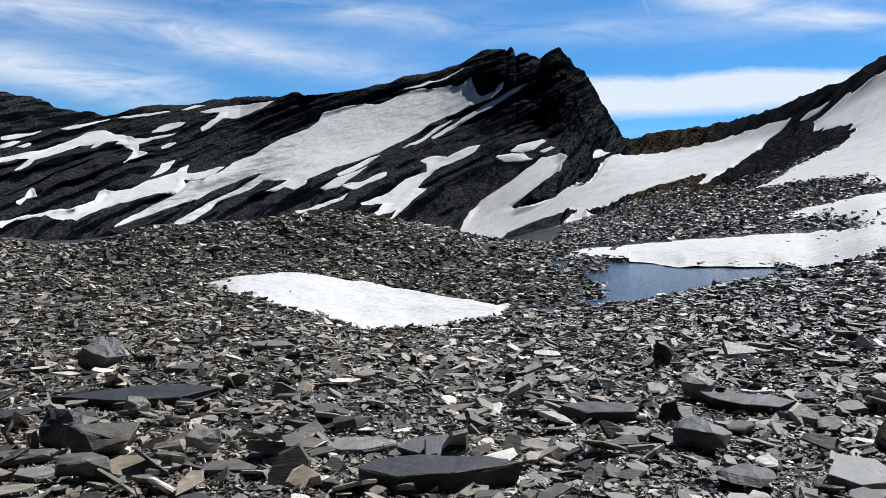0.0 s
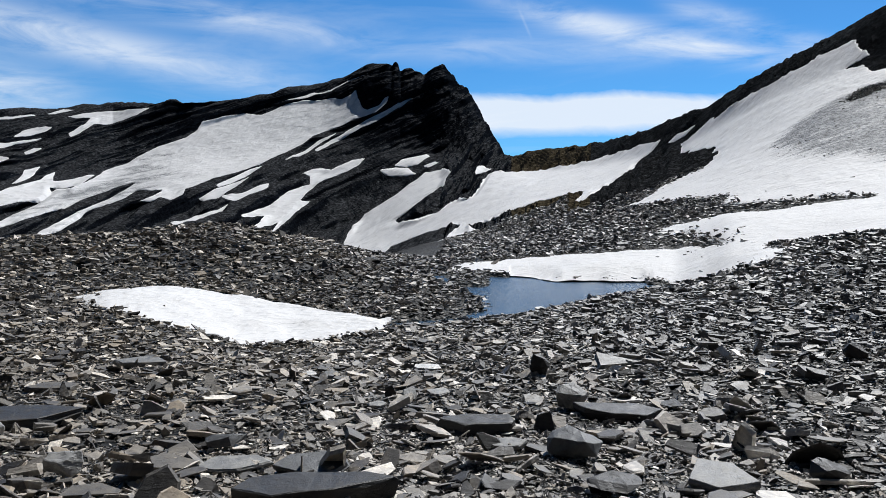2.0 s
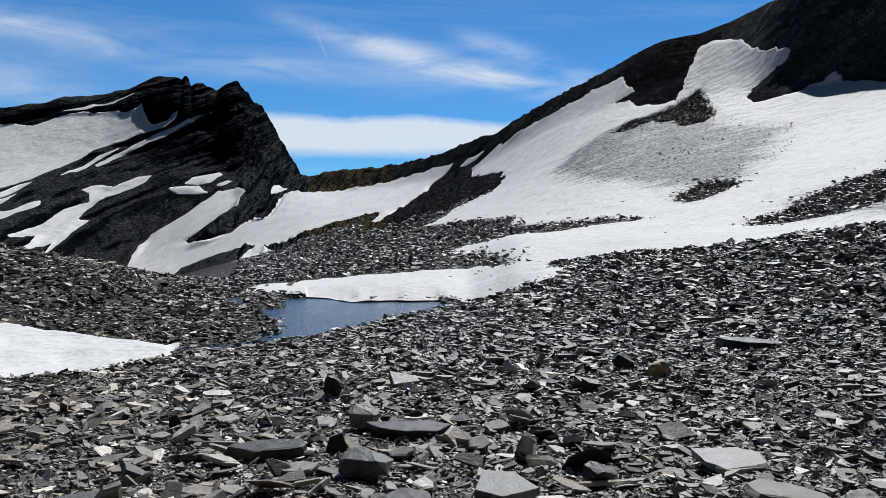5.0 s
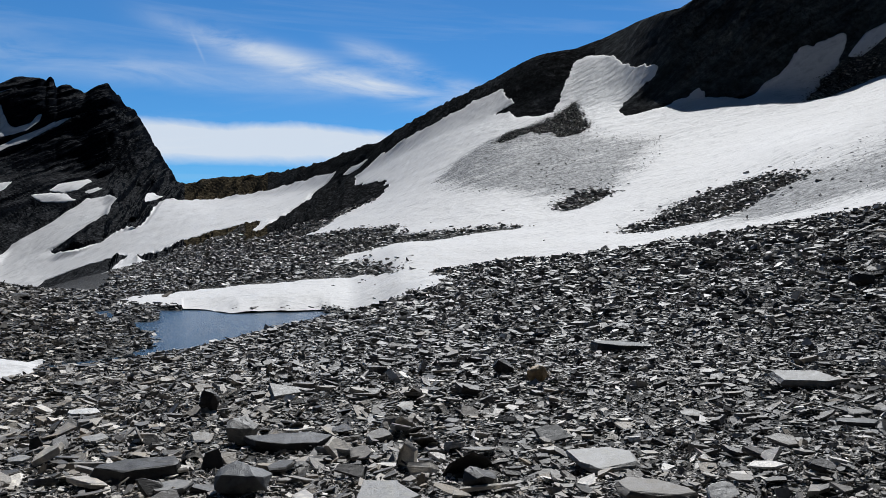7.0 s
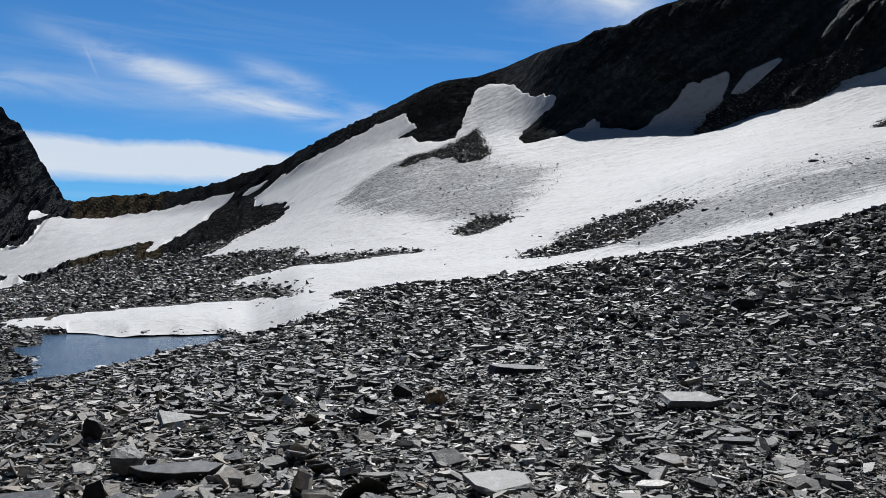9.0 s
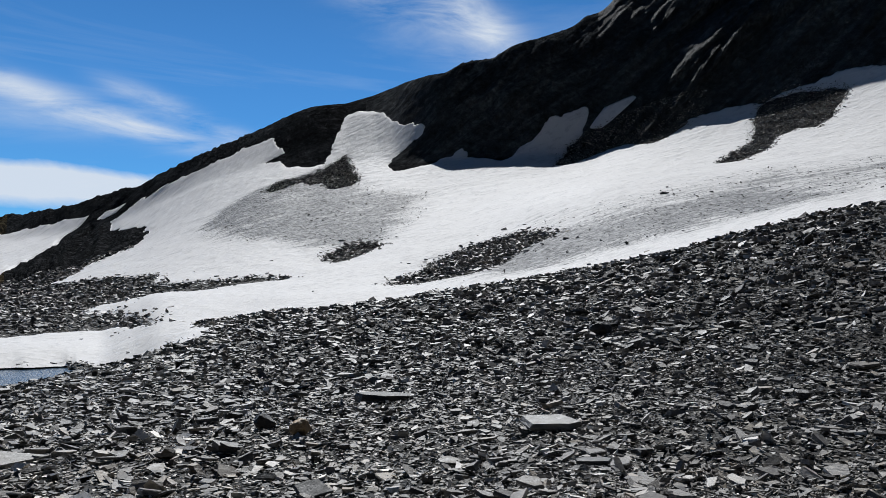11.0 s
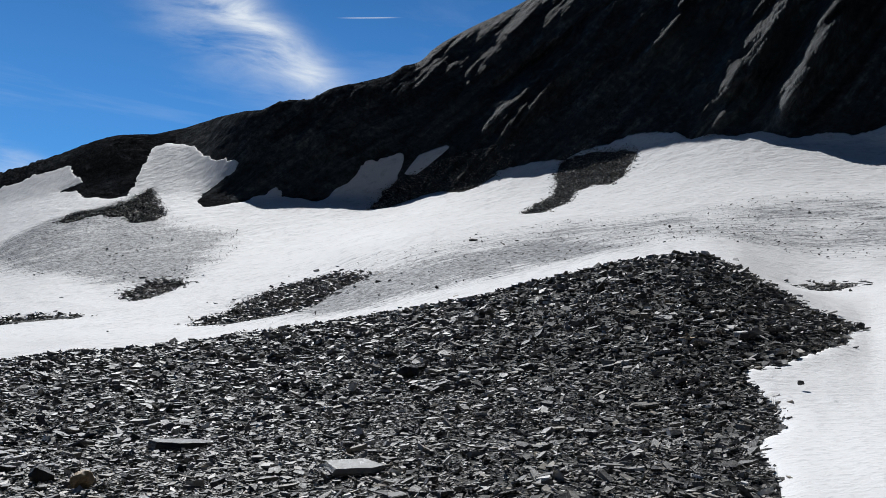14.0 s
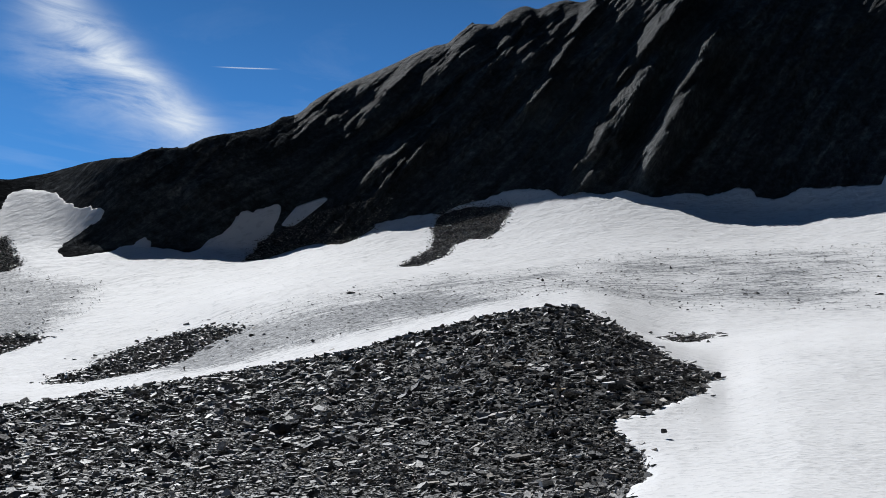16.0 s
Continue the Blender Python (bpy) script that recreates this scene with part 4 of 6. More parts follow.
FIELD_LEFT = [(-267.4, 488.7), (-262.7, 506.1), (-257.5, 517.8), (-253.6, 531.6), (-250.8, 547.1), (-248.7, 563.5), (-245.2, 574.3), (-239.0, 576.9), (-232.9, 572.9), (-221.5, 569.6), (-214.0, 564.9), (-203.5, 568.8), (-194.6, 577.3), (-188.9, 581.4), (-191.6, 574.6), (-202.0, 564.7), (-207.6, 555.2), (-201.5, 537.1), (-194.8, 537.1), (-197.1, 528.9), (-200.6, 517.5), (-197.3, 483.9), (-200.6, 506.1), (-202.1, 526.5), (-205.8, 537.9), (-218.2, 550.5), (-222.6, 549.1), (-222.4, 555.7), (-227.5, 549.2), (-230.3, 537.7), (-232.8, 533.9), (-234.3, 545.5), (-241.0, 536.6), (-244.2, 519.2), (-247.5, 504.7), (-250.8, 497.6), (-247.8, 483.7), (-249.2, 472.3), (-255.0, 501.8), (-261.7, 497.4), (-265.0, 484.3)]
STRIP_BRANCH = [(-208.2, 576.0), (-207.7, 592.6), (-200.4, 601.0), (-188.4, 597.4), (-190.0, 589.2), (-195.0, 584.8), (-200.3, 577.7)]
FIELD_TOP = [(-174.8, 585.3), (-168.9, 609.1), (-169.6, 616.9), (-187.3, 624.8), (-180.0, 632.9), (-170.1, 637.4), (-152.5, 638.3), (-141.1, 646.3), (-134.8, 651.8), (-139.4, 628.9), (-147.1, 615.6), (-153.4, 607.0), (-163.5, 605.0), (-168.1, 591.2), (-172.1, 581.1)]
STRIP_CREST_LOW = [(-244.5, 610.8), (-228.6, 615.6), (-210.6, 625.0), (-207.5, 624.6), (-222.3, 610.6), (-235.5, 605.6)]
STRIP_CREST_SMALL = [(-204.4, 631.6), (-197.1, 647.1), (-189.1, 646.1), (-199.2, 634.3)]
STRIP_LEFT = [(-287.1, 526.0), (-282.2, 537.8), (-272.7, 552.9), (-273.1, 541.8), (-281.2, 528.8), (-285.1, 522.4)]
STRIP_THIN = [(-281.6, 516.0), (-278.3, 526.2), (-274.6, 527.5), (-275.3, 513.7), (-276.5, 506.7)]
SCRAP_LEFT = [(-270.2, 512.3), (-267.0, 522.7), (-264.6, 522.2), (-266.1, 513.9)]
STRIP_TONGUE = [(-265.5, 559.7), (-261.9, 576.3), (-254.4, 586.8), (-246.2, 607.5), (-251.0, 587.8), (-256.0, 571.6), (-261.6, 562.6)]
SCRAP_FAR = [(-191.9, 551.4), (-188.3, 558.7), (-182.6, 561.9), (-185.8, 551.3), (-189.5, 546.6)]
SCRAP_SHADE = [(-177.6, 486.2), (-178.3, 506.9), (-181.7, 522.2), (-175.7, 532.8), (-172.9, 515.0), (-173.4, 503.5), (-174.9, 492.3)]
SCRAP_LOW = [(-219.5, 415.1), (-219.2, 424.4), (-222.5, 434.4), (-225.5, 443.8), (-212.8, 424.5), (-217.7, 422.6), (-215.0, 410.9)]
STRIP_C = [(-8.3, 542.0), (2.4, 556.9), (14.2, 566.7), (26.2, 570.8), (41.5, 567.5), (51.5, 566.9), (59.9, 563.9), (53.0, 563.0), (43.7, 563.7), (33.8, 562.3), (24.0, 564.0), (14.1, 560.4), (2.4, 548.4), (-6.4, 536.1)]
STRIP_G = [(-30.6, 518.2), (-16.5, 538.7), (-5.5, 556.1), (8.1, 568.3), (-5.4, 549.7), (-16.2, 530.9)]
STRIP_A = [(-63.9, 481.3), (-56.2, 493.2), (-47.3, 509.0), (-36.8, 517.7), (-46.5, 500.2), (-55.1, 483.5), (-61.8, 477.2)]
STRIP_B = [(-70.1, 458.8), (-64.2, 475.4), (-57.0, 481.5), (-49.5, 491.2), (-42.8, 501.2), (-48.6, 482.6), (-55.3, 467.4), (-58.7, 457.1), (-66.2, 453.0)]
STRIP_D = [(-57.5, 459.9), (-46.7, 463.7), (-39.4, 474.0), (-33.0, 479.1), (-33.3, 468.5), (-41.2, 459.7), (-48.2, 449.4), (-53.4, 451.0)]
STRIP_F = [(-77.3, 419.5), (-69.3, 422.6), (-62.2, 425.8), (-55.5, 432.3), (-51.9, 442.6), (-52.6, 420.8), (-58.1, 416.5), (-61.4, 410.7), (-67.6, 412.5), (-72.5, 408.7)]
STRIP_E = [(-42.0, 412.8), (-35.6, 427.9), (-28.7, 438.1), (-24.9, 447.1), (-21.2, 461.7), (-14.4, 469.8), (-8.7, 471.5), (-10.1, 487.6), (-14.5, 491.3), (-8.1, 497.5), (-1.6, 498.8), (2.1, 491.7), (9.2, 496.7), (15.9, 503.7), (23.6, 503.5), (19.3, 491.0), (12.1, 482.9), (5.2, 479.2), (-1.6, 478.7), (-6.1, 469.7), (-9.6, 461.1), (-14.6, 446.6), (-8.3, 446.8), (-12.9, 436.2), (-16.2, 424.5), (-19.6, 407.1), (-23.1, 391.1), (-26.4, 377.6), (-23.2, 407.8), (-26.1, 397.6), (-31.4, 393.1), (-35.6, 392.3), (-31.9, 405.3), (-30.2, 418.6), (-37.4, 416.7)]
STRIP_CREST = [(-32.0, 637.2), (-17.5, 643.0), (-10.6, 646.7), (2.8, 637.2), (16.1, 640.3), (29.0, 633.3), (33.0, 629.4), (25.5, 632.0), (13.8, 634.3), (2.7, 630.2), (-10.4, 636.2), (-21.5, 636.4)]
SPIT = [(2.6, 32.8), (4.1, 33.4), (5.7, 34.4), (7.3, 37.9), (8.0, 40.5), (8.3, 45.2), (8.2, 48.5), (7.5, 53.4), (6.1, 59.3), (3.9, 64.5), (1.4, 44.2), (1.6, 35.0)]


def inside(poly, x, y):
    """Signed distance to an outline, metres, positive inside."""
    p = np.array(poly)
    q = np.roll(p, -1, 0)
    d, inn = np.full(x.shape, 1e9), np.zeros(x.shape, bool)
    for (ax, ay), (bx, by) in zip(p, q):
        ex, ey = bx - ax, by - ay
        t = np.clip(((x - ax) * ex + (y - ay) * ey) / (ex * ex + ey * ey + 1e-9), 0, 1)
        d = np.minimum(d, np.hypot(x - ax - t * ex, y - ay - t * ey))
        if ay != by:
            inn ^= ((ay > y) != (by > y)) & (x < ex * (y - ay) / (by - ay) + ax)
    return np.where(inn, d, -d)


# where snow fills the land, it is smooth; bare rock stands out in ribs and ledges that climb to the right
X0, Y0 = RG * np.sin(A2), RG * np.cos(A2)
filled, depth_in = np.zeros(RG.shape), np.full(RG.shape, -1e9)
SCRAPS = [SCRAP_COL, SCRAP_PEAK, SCRAP_UPPER, SCRAP_SMALL, SCRAP_RIB, SCRAP_GULLY, FIELD_LOW, FIELD_LEFT, STRIP_BRANCH, FIELD_TOP, STRIP_CREST_LOW, STRIP_CREST_SMALL, STRIP_LEFT, STRIP_THIN,
          SCRAP_LEFT, STRIP_TONGUE, SCRAP_FAR, SCRAP_SHADE, SCRAP_LOW, STRIP_A, STRIP_B, STRIP_C, STRIP_D, STRIP_E, STRIP_F, STRIP_G, STRIP_CREST]
ISLANDS = [ISLAND_LOWER, ISLAND_CLIFF, ISLAND_GULLY, ISLAND_FAN, ISLAND_SMALL, ISLAND_TONGUE]
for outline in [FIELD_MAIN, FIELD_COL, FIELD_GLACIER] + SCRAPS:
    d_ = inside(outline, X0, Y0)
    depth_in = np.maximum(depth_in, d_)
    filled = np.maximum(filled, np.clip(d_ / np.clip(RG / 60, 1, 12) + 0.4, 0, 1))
for outline in ISLANDS:
    filled = np.minimum(filled, np.clip(0.6 - inside(outline, X0, Y0), 0, 1))
bare = 1 - filled
bare_soft = np.clip(-depth_in / 11.0, 0, 1)      # rock rises gradually out of the snow


def smoothed(g, half):
    """Running mean over neighbouring bearings, twice."""
    for _ in range(2):
        c = np.cumsum(np.concatenate([np.repeat(g[:1], half + 1, 0), g, np.repeat(g[-1:], half, 0)]), 0)
        g = (c[2 * half + 1:] - c[:-2 * half - 1]) / (2 * half + 1)
    return g


# wind and thaw have levelled the snow slopes
i_last = int(np.searchsorted(AZ, 104.0))
even = filled * np.clip((COL - EDGES[5]) / 10.0, 0, 1) * np.clip((EDGES[7] - 2 - COL) / 16.0, 0, 1) * np.interp(AZ, [35, 37, 46, 48], [1, 0, 0, 1])[:, None]
steps_ = np.arange(-34, 104, 0.125)
on_steps = np.stack([np.interp(steps_, AZ[:i_last], ZG[:i_last, c]) for c in range(ZG.shape[1])], 1)
wide_, tight = smoothed(on_steps, 24), smoothed(on_steps, 8)
pick_ = np.clip((14 - steps_) / 6, 0, 1)[:, None]
on_steps = wide_ * pick_ + tight * (1 - pick_)
level = ZG.copy()
level[:i_last] = np.stack([np.interp(AZ[:i_last], steps_, on_steps[:, c]) for c in range(ZG.shape[1])], 1)
ZG = ZG + even * (level - ZG)
# a steep dark wall between the glacier and the fields above it
wall_az = np.clip((AZ + 14) / 5, 0, 1) * np.clip((0.5 - AZ) / 4, 0, 1)
low_in = np.maximum(inside(FIELD_GLACIER, X0, Y0), inside(FIELD_LOW, X0, Y0)) > 0
high_in = np.max([inside(o, X0, Y0) for o in (FIELD_TOP, FIELD_LEFT, STRIP_CREST, STRIP_BRANCH)], 0) > 0
foot_j = np.where(low_in.any(1), low_in.shape[1] - 1 - np.argmax(low_in[:, ::-1], 1), EDGES[6] + 20)
above = high_in & (COL > foot_j[:, None])
head_j = np.where(above.any(1), np.argmax(above, 1), EDGES[7])
rows_ = np.arange(len(AZ))
foot_r = smoothed(RG[rows_, foot_j][:, None], 45) + 4
head_r = np.maximum(smoothed(RG[rows_, head_j][:, None], 45) - 3, foot_r + 1)
moved = RG - 0.66 * wall_az[:, None] * (np.clip(RG, foot_r, head_r) - foot_r)
ZG, RG = 1.9 + (ZG - 1.9) * moved / RG, moved
far_w = np.clip((COL - EDGES[5]) / np.interp(AZ, [-4, 2, 14, 24], [12, 34, 34, 12])[:, None], 0, 1) * np.clip((EDGES[7] - COL) / 6.0 + 0.3, 0.3, 1)
reach = np.interp(AZ, [-34, 8, 14, 22, 34, 104], [600, 560, 400, 270, 180, 165])
side = (np.cumsum(reach * np.gradient(np.radians(AZ)))[:, None]) + 0 * RG
steep = np.clip((AZ[:, None] - 30) / 10, 0, 1) * np.clip((150 - AZ[:, None]) / 20, 0, 1)
tilt_a = np.radians(34 + 28 * steep)
u = side * np.cos(tilt_a) + ZG * np.sin(tilt_a) * 1.5
v = -side * np.sin(tilt_a) + ZG * np.cos(tilt_a) * 1.5
U_G, V_G = u, v
size = np.interp(AZ, [-34, 8, 14, 22, 34, 104], [3.6, 3.3, 2.4, 1.6, 1.05, 1.0])[:, None] + 0 * RG
ribs = fbm(u / (46 * size), v / (6.5 * size), 3, 4, 0.55, True) - 0.55
ledge = fbm(u / (16 * size), v / (2.4 * size), 13, 3, 0.55, True) - 0.55
lumps = fbm(side / (9 * size), ZG / (7 * size), 9, 5, 0.55) - 0.5
step_h = 13.0 * np.interp(AZ, [-34, 10, 16, 30], [1, 1, 0.65, 0.55])[:, None]
phase = v / step_h + 3.2 * (fbm(u / 130, v / 40, 5, 5, 0.58) - 0.5) + 0.4 * (fbm(u / 40, v / 18, 15, 3, 0.5) - 0.5)
part_ = phase - np.floor(phase)
climb = np.clip(np.gradient(v, axis=1) / np.maximum(np.gradient(RG, axis=1), 0.2), 0.16, 3.0)
terrace = (np.clip((part_ - 0.66) / 0.34, 0, 1) - part_ + 0.35) * step_h / climb * np.clip(4.0 * fbm(u / (30 * size), v / (10 * size), 25, 5, 0.6) - 1.5, 0.0, 1.3)
terrace = smoothed(smoothed(terrace, 1).T, 1).T
cliff_w = np.clip((COL - EDGES[6] + 4) / 8.0, 0, 1) * steep
# two slanting buttresses stand out of the cliff and catch the sun
up = np.degrees(np.arctan2(ZG - 1.9, RG))
# bearing at the horizon, lean, width, from and to which height they run, how far they stand out
RIBS = ((70.0, 0.6, 1.5, 0, 40, 9), (73.4, 0.63, 1.1, 0, 26, 15), (58.8, 0.79, 0.5, 20, 29, 5), (48.9, 0.98, 1.7, 8, 20, 6), (34.8, 1.57, 0.7, 17, 28, 0))
RIB_W, RIB_OUT = np.zeros(RG.shape), np.zeros(RG.shape)
for a_, k_, w_, h0_, h1_, out_ in RIBS:
    one = np.exp(-((AZ[:, None] - a_ - k_ * up) / w_) ** 2) * np.clip((up - h0_) / 2, 0, 1) * np.clip((h1_ - up) / 2, 0, 1)
    RIB_W, RIB_OUT = np.maximum(RIB_W, one), np.maximum(RIB_OUT, one * out_)
RIB_W = RIB_W * steep
BUTTRESS = 0.22 + 0.45 * RIB_W
gentle = far_w * (1 - steep) * bare * np.clip((EDGES[7] - COL) / 12.0, 0.12, 1)
quiet = np.interp(AZ, [9, 14, 40, 44], [1.0, 0.4, 0.4, 1.0])[:, None]
ZG = ZG + gentle * size * (ribs * 2.6 + ledge * 1.0 + lumps * 1.6) * quiet
skyline_w = np.clip((EDGES[7] - COL - 1) / 6.0, 0, 1)
moved = RG + far_w * (1 - steep) * bare * terrace * skyline_w * np.interp(AZ, [5, 13, 36], [0.7, 0.6, 0.4])[:, None]
ZG, RG = 1.9 + (ZG - 1.9) * moved / RG, moved
moved = RG + far_w * steep * bare_soft * (BUTTRESS * (ribs * (5 + 12 * cliff_w) + ledge * (2.0 + 6.0 * cliff_w)) + lumps * (1.6 + 2.6 * cliff_w)) * np.clip((EDGES[7] - COL) / 34.0, 0.2, 1) - far_w * steep * bare_soft * RIB_OUT
ZG, RG = 1.9 + (ZG - 1.9) * moved / RG, moved
# thin fins of the upturned beds, and small teeth along the skylines
across, upward = (AZ[:, None] - 0.75 * up) * 3.3, up * 3.3
phase = across / 2.2 + 2.4 * (fbm(across / 5, upward / 16, 71, 3, 0.55) - 0.5)
fins = smoothed(smoothed(phase - np.floor(phase) - 0.5, 1).T, 1).T
clumps = np.clip(3.2 * fbm(across / 4, upward / 9, 73, 3, 0.6) - 1.1, 0, 1.2)
chips = fbm(across / 1.3, upward / 3.0, 75, 2, 0.6) - 0.5
moved = RG - cliff_w * far_w * bare * ((0.2 + 3.4 * RIB_W * clumps) * fins + (0.5 + 1.2 * RIB_W) * chips)
ZG, RG = 1.9 + (ZG - 1.9) * moved / RG, moved
tooth = np.interp(AZ, [-34, -2, 12, 14, 36, 50, 70, 104], [1.2, 1.6, 1.2, 0.5, 0.5, 0.7, 1.6, 1.6])[:, None]
ZG = ZG + np.exp(-((COL - EDGES[7]) / 5.0) ** 2) * tooth * 2.0 * (fbm(AZ[:, None] * 2.2 + 0 * RG, COL / 9.0, 83, 4, 0.62) - 0.5)
XS, YS = X0.copy(), Y0.copy()
near_w = np.clip((RG - 3) / 8, 0.3, 1) * np.clip((EDGES[5] + 6 - COL) / 10.0, 0, 1)
ZG = ZG + near_w * ((fbm(X0 / 7, Y0 / 7, 31, 3) - 0.5) * 0.5 + (fbm(X0 / 1.1, Y0 / 1.1, 41, 3) - 0.5) * 0.2) * (0.3 + 0.7 * bare)
LAKE_Z = -2.25
spit = inside(SPIT, X0, Y0)          # the end of the mound that reaches into the lake
ZG = np.where((spit > -2) & (COL < EDGES[4]), np.maximum(ZG, LAKE_Z + np.clip(0.32 * spit + 0.12 * (fbm(X0, Y0, 61, 3) - 0.5), -1, 1.5)), ZG)
# the water reaches the foot of the snow bank
bank = inside(FIELD_MAIN, X0, Y0)
shore = (COL > EDGES[3]) & (COL < EDGES[4] + 10) & (RG < 62) & (AZ[:, None] > 11.5) & (AZ[:, None] < 27) & (spit < -0.3) & (bank < 6)
ZG = np.where(shore, np.minimum(ZG, LAKE_Z - 0.25 + 0.45 * np.maximum(bank - 0.2, 0) + 0.6 * np.clip(AZ[:, None] - 22, 0, 5)), ZG)
XG, YG = RG * np.sin(A2), RG * np.cos(A2)


def mesh_object(name, co, faces, mat, parent=None, smooth=False):
    """A mesh object from arrays: faces is one array of quads or triangles, or a list of both."""
    me = bpy.data.meshes.new(name)
    faces = faces if isinstance(faces, list) else [faces]
    loops = np.concatenate([f.ravel() for f in faces])
    sizes = np.concatenate([np.full(len(f), f.shape[1]) for f in faces])
    me.vertices.add(len(co)), me.loops.add(len(loops)), me.polygons.add(len(sizes))
    me.vertices.foreach_set("co", np.asarray(co, np.float32).ravel())
    me.loops.foreach_set("vertex_index", loops.astype(np.int32))
    me.polygons.foreach_set("loop_start", np.concatenate([[0], np.cumsum(sizes)[:-1]]).astype(np.int32))
    me.polygons.foreach_set("use_smooth", np.full(len(sizes), smooth))
    me.update(calc_edges=True)
    me.validate()
    me.materials.append(mat)
    ob = new(name, me)
    ob.parent = parent
    return ob


def grid_part(name, i0, i1, j0, j1, mat, smooth=False):
    """The cells of the land between two bearings and two steps, as an object."""
    n, m = i1 - i0 + 1, j1 - j0 + 1
    co = np.stack([XG[i0:i1 + 1, j0:j1 + 1], YG[i0:i1 + 1, j0:j1 + 1], ZG[i0:i1 + 1, j0:j1 + 1]], -1).reshape(-1, 3)
    k = (np.arange(n - 1)[:, None] * m + np.arange(m - 1)[None, :]).ravel()
    return mesh_object(name, co, np.stack([k, k + 1, k + m + 1, k + m], 1), mat, None, smooth)


last, seam = len(AZ) - 1, EDGES[5]
saddle, seen_end = int(np.searchsorted(AZ, 13.0)), int(np.searchsorted(AZ, 104.0))
ground = grid_part("ground", 0, last, 0, seam, SCREE)
tagged(ground, "slate scree ground coloured with the shade between its stones", "ground", kind="structure")
hub_n = len(AZ)
centre = mesh_object("ground_centre", np.concatenate([np.stack([XG[:, 0], YG[:, 0], ZG[:, 0]], 1), [[0, 0, 0.0]]]),
                     np.stack([np.arange(hub_n - 1), np.arange(1, hub_n), np.full(hub_n - 1, hub_n)], 1)[:, ::-1], SCREE)
tagged(centre, "slate rubble underfoot where the walker stands", "ground", kind="structure")
end_col = RG.shape[1] - 1
col_of = [int(np.searchsorted(AZ, q)) for q in (-34, -9.0, 1.0, 13.0, 18.5, 41.3, 58.0, 104.0)]
peak = tagged(new("mountain"), "dark jagged rock peak streaked with summer snow", "mountain")
ridge = tagged(new("mountain_ridge"), "dark shaded cliff ridge rising above a snowfield", "mountain")
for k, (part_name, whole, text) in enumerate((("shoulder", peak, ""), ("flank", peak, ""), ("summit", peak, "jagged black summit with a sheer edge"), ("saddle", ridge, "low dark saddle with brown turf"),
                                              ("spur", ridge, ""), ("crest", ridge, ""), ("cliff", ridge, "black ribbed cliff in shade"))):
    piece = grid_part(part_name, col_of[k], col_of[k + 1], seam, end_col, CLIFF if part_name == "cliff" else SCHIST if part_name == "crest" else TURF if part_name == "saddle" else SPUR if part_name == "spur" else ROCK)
    piece.parent = whole
    if text:
        tagged(piece, text)
# unseen hills added behind the walker, high enough to cut low sky light
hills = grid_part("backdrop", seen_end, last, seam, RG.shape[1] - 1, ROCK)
tagged(hills, "dark rocky hills added out of view, raised to block low sky", "hills", kind="structure")

# ---- lake ----
ang = np.linspace(0, 2 * math.pi, 73)[:-1]
lake_co = np.stack([11 + 14 * np.cos(ang), 44 + 17 * np.sin(ang), np.full(72, LAKE_Z)], 1)
lake = mesh_object("water", np.concatenate([lake_co, [[11, 44, LAKE_Z]]]), np.stack([np.arange(72), np.roll(np.arange(72), -1), np.full(72, 72)], 1), WATER)
tagged(lake, "small dark blue meltwater lake among scree and snow", "lake", kind="structure")

# ---- snow ----
SNOW_SD = np.full(XG.shape, -1e9)
DEBRIS = np.zeros(XG.shape)


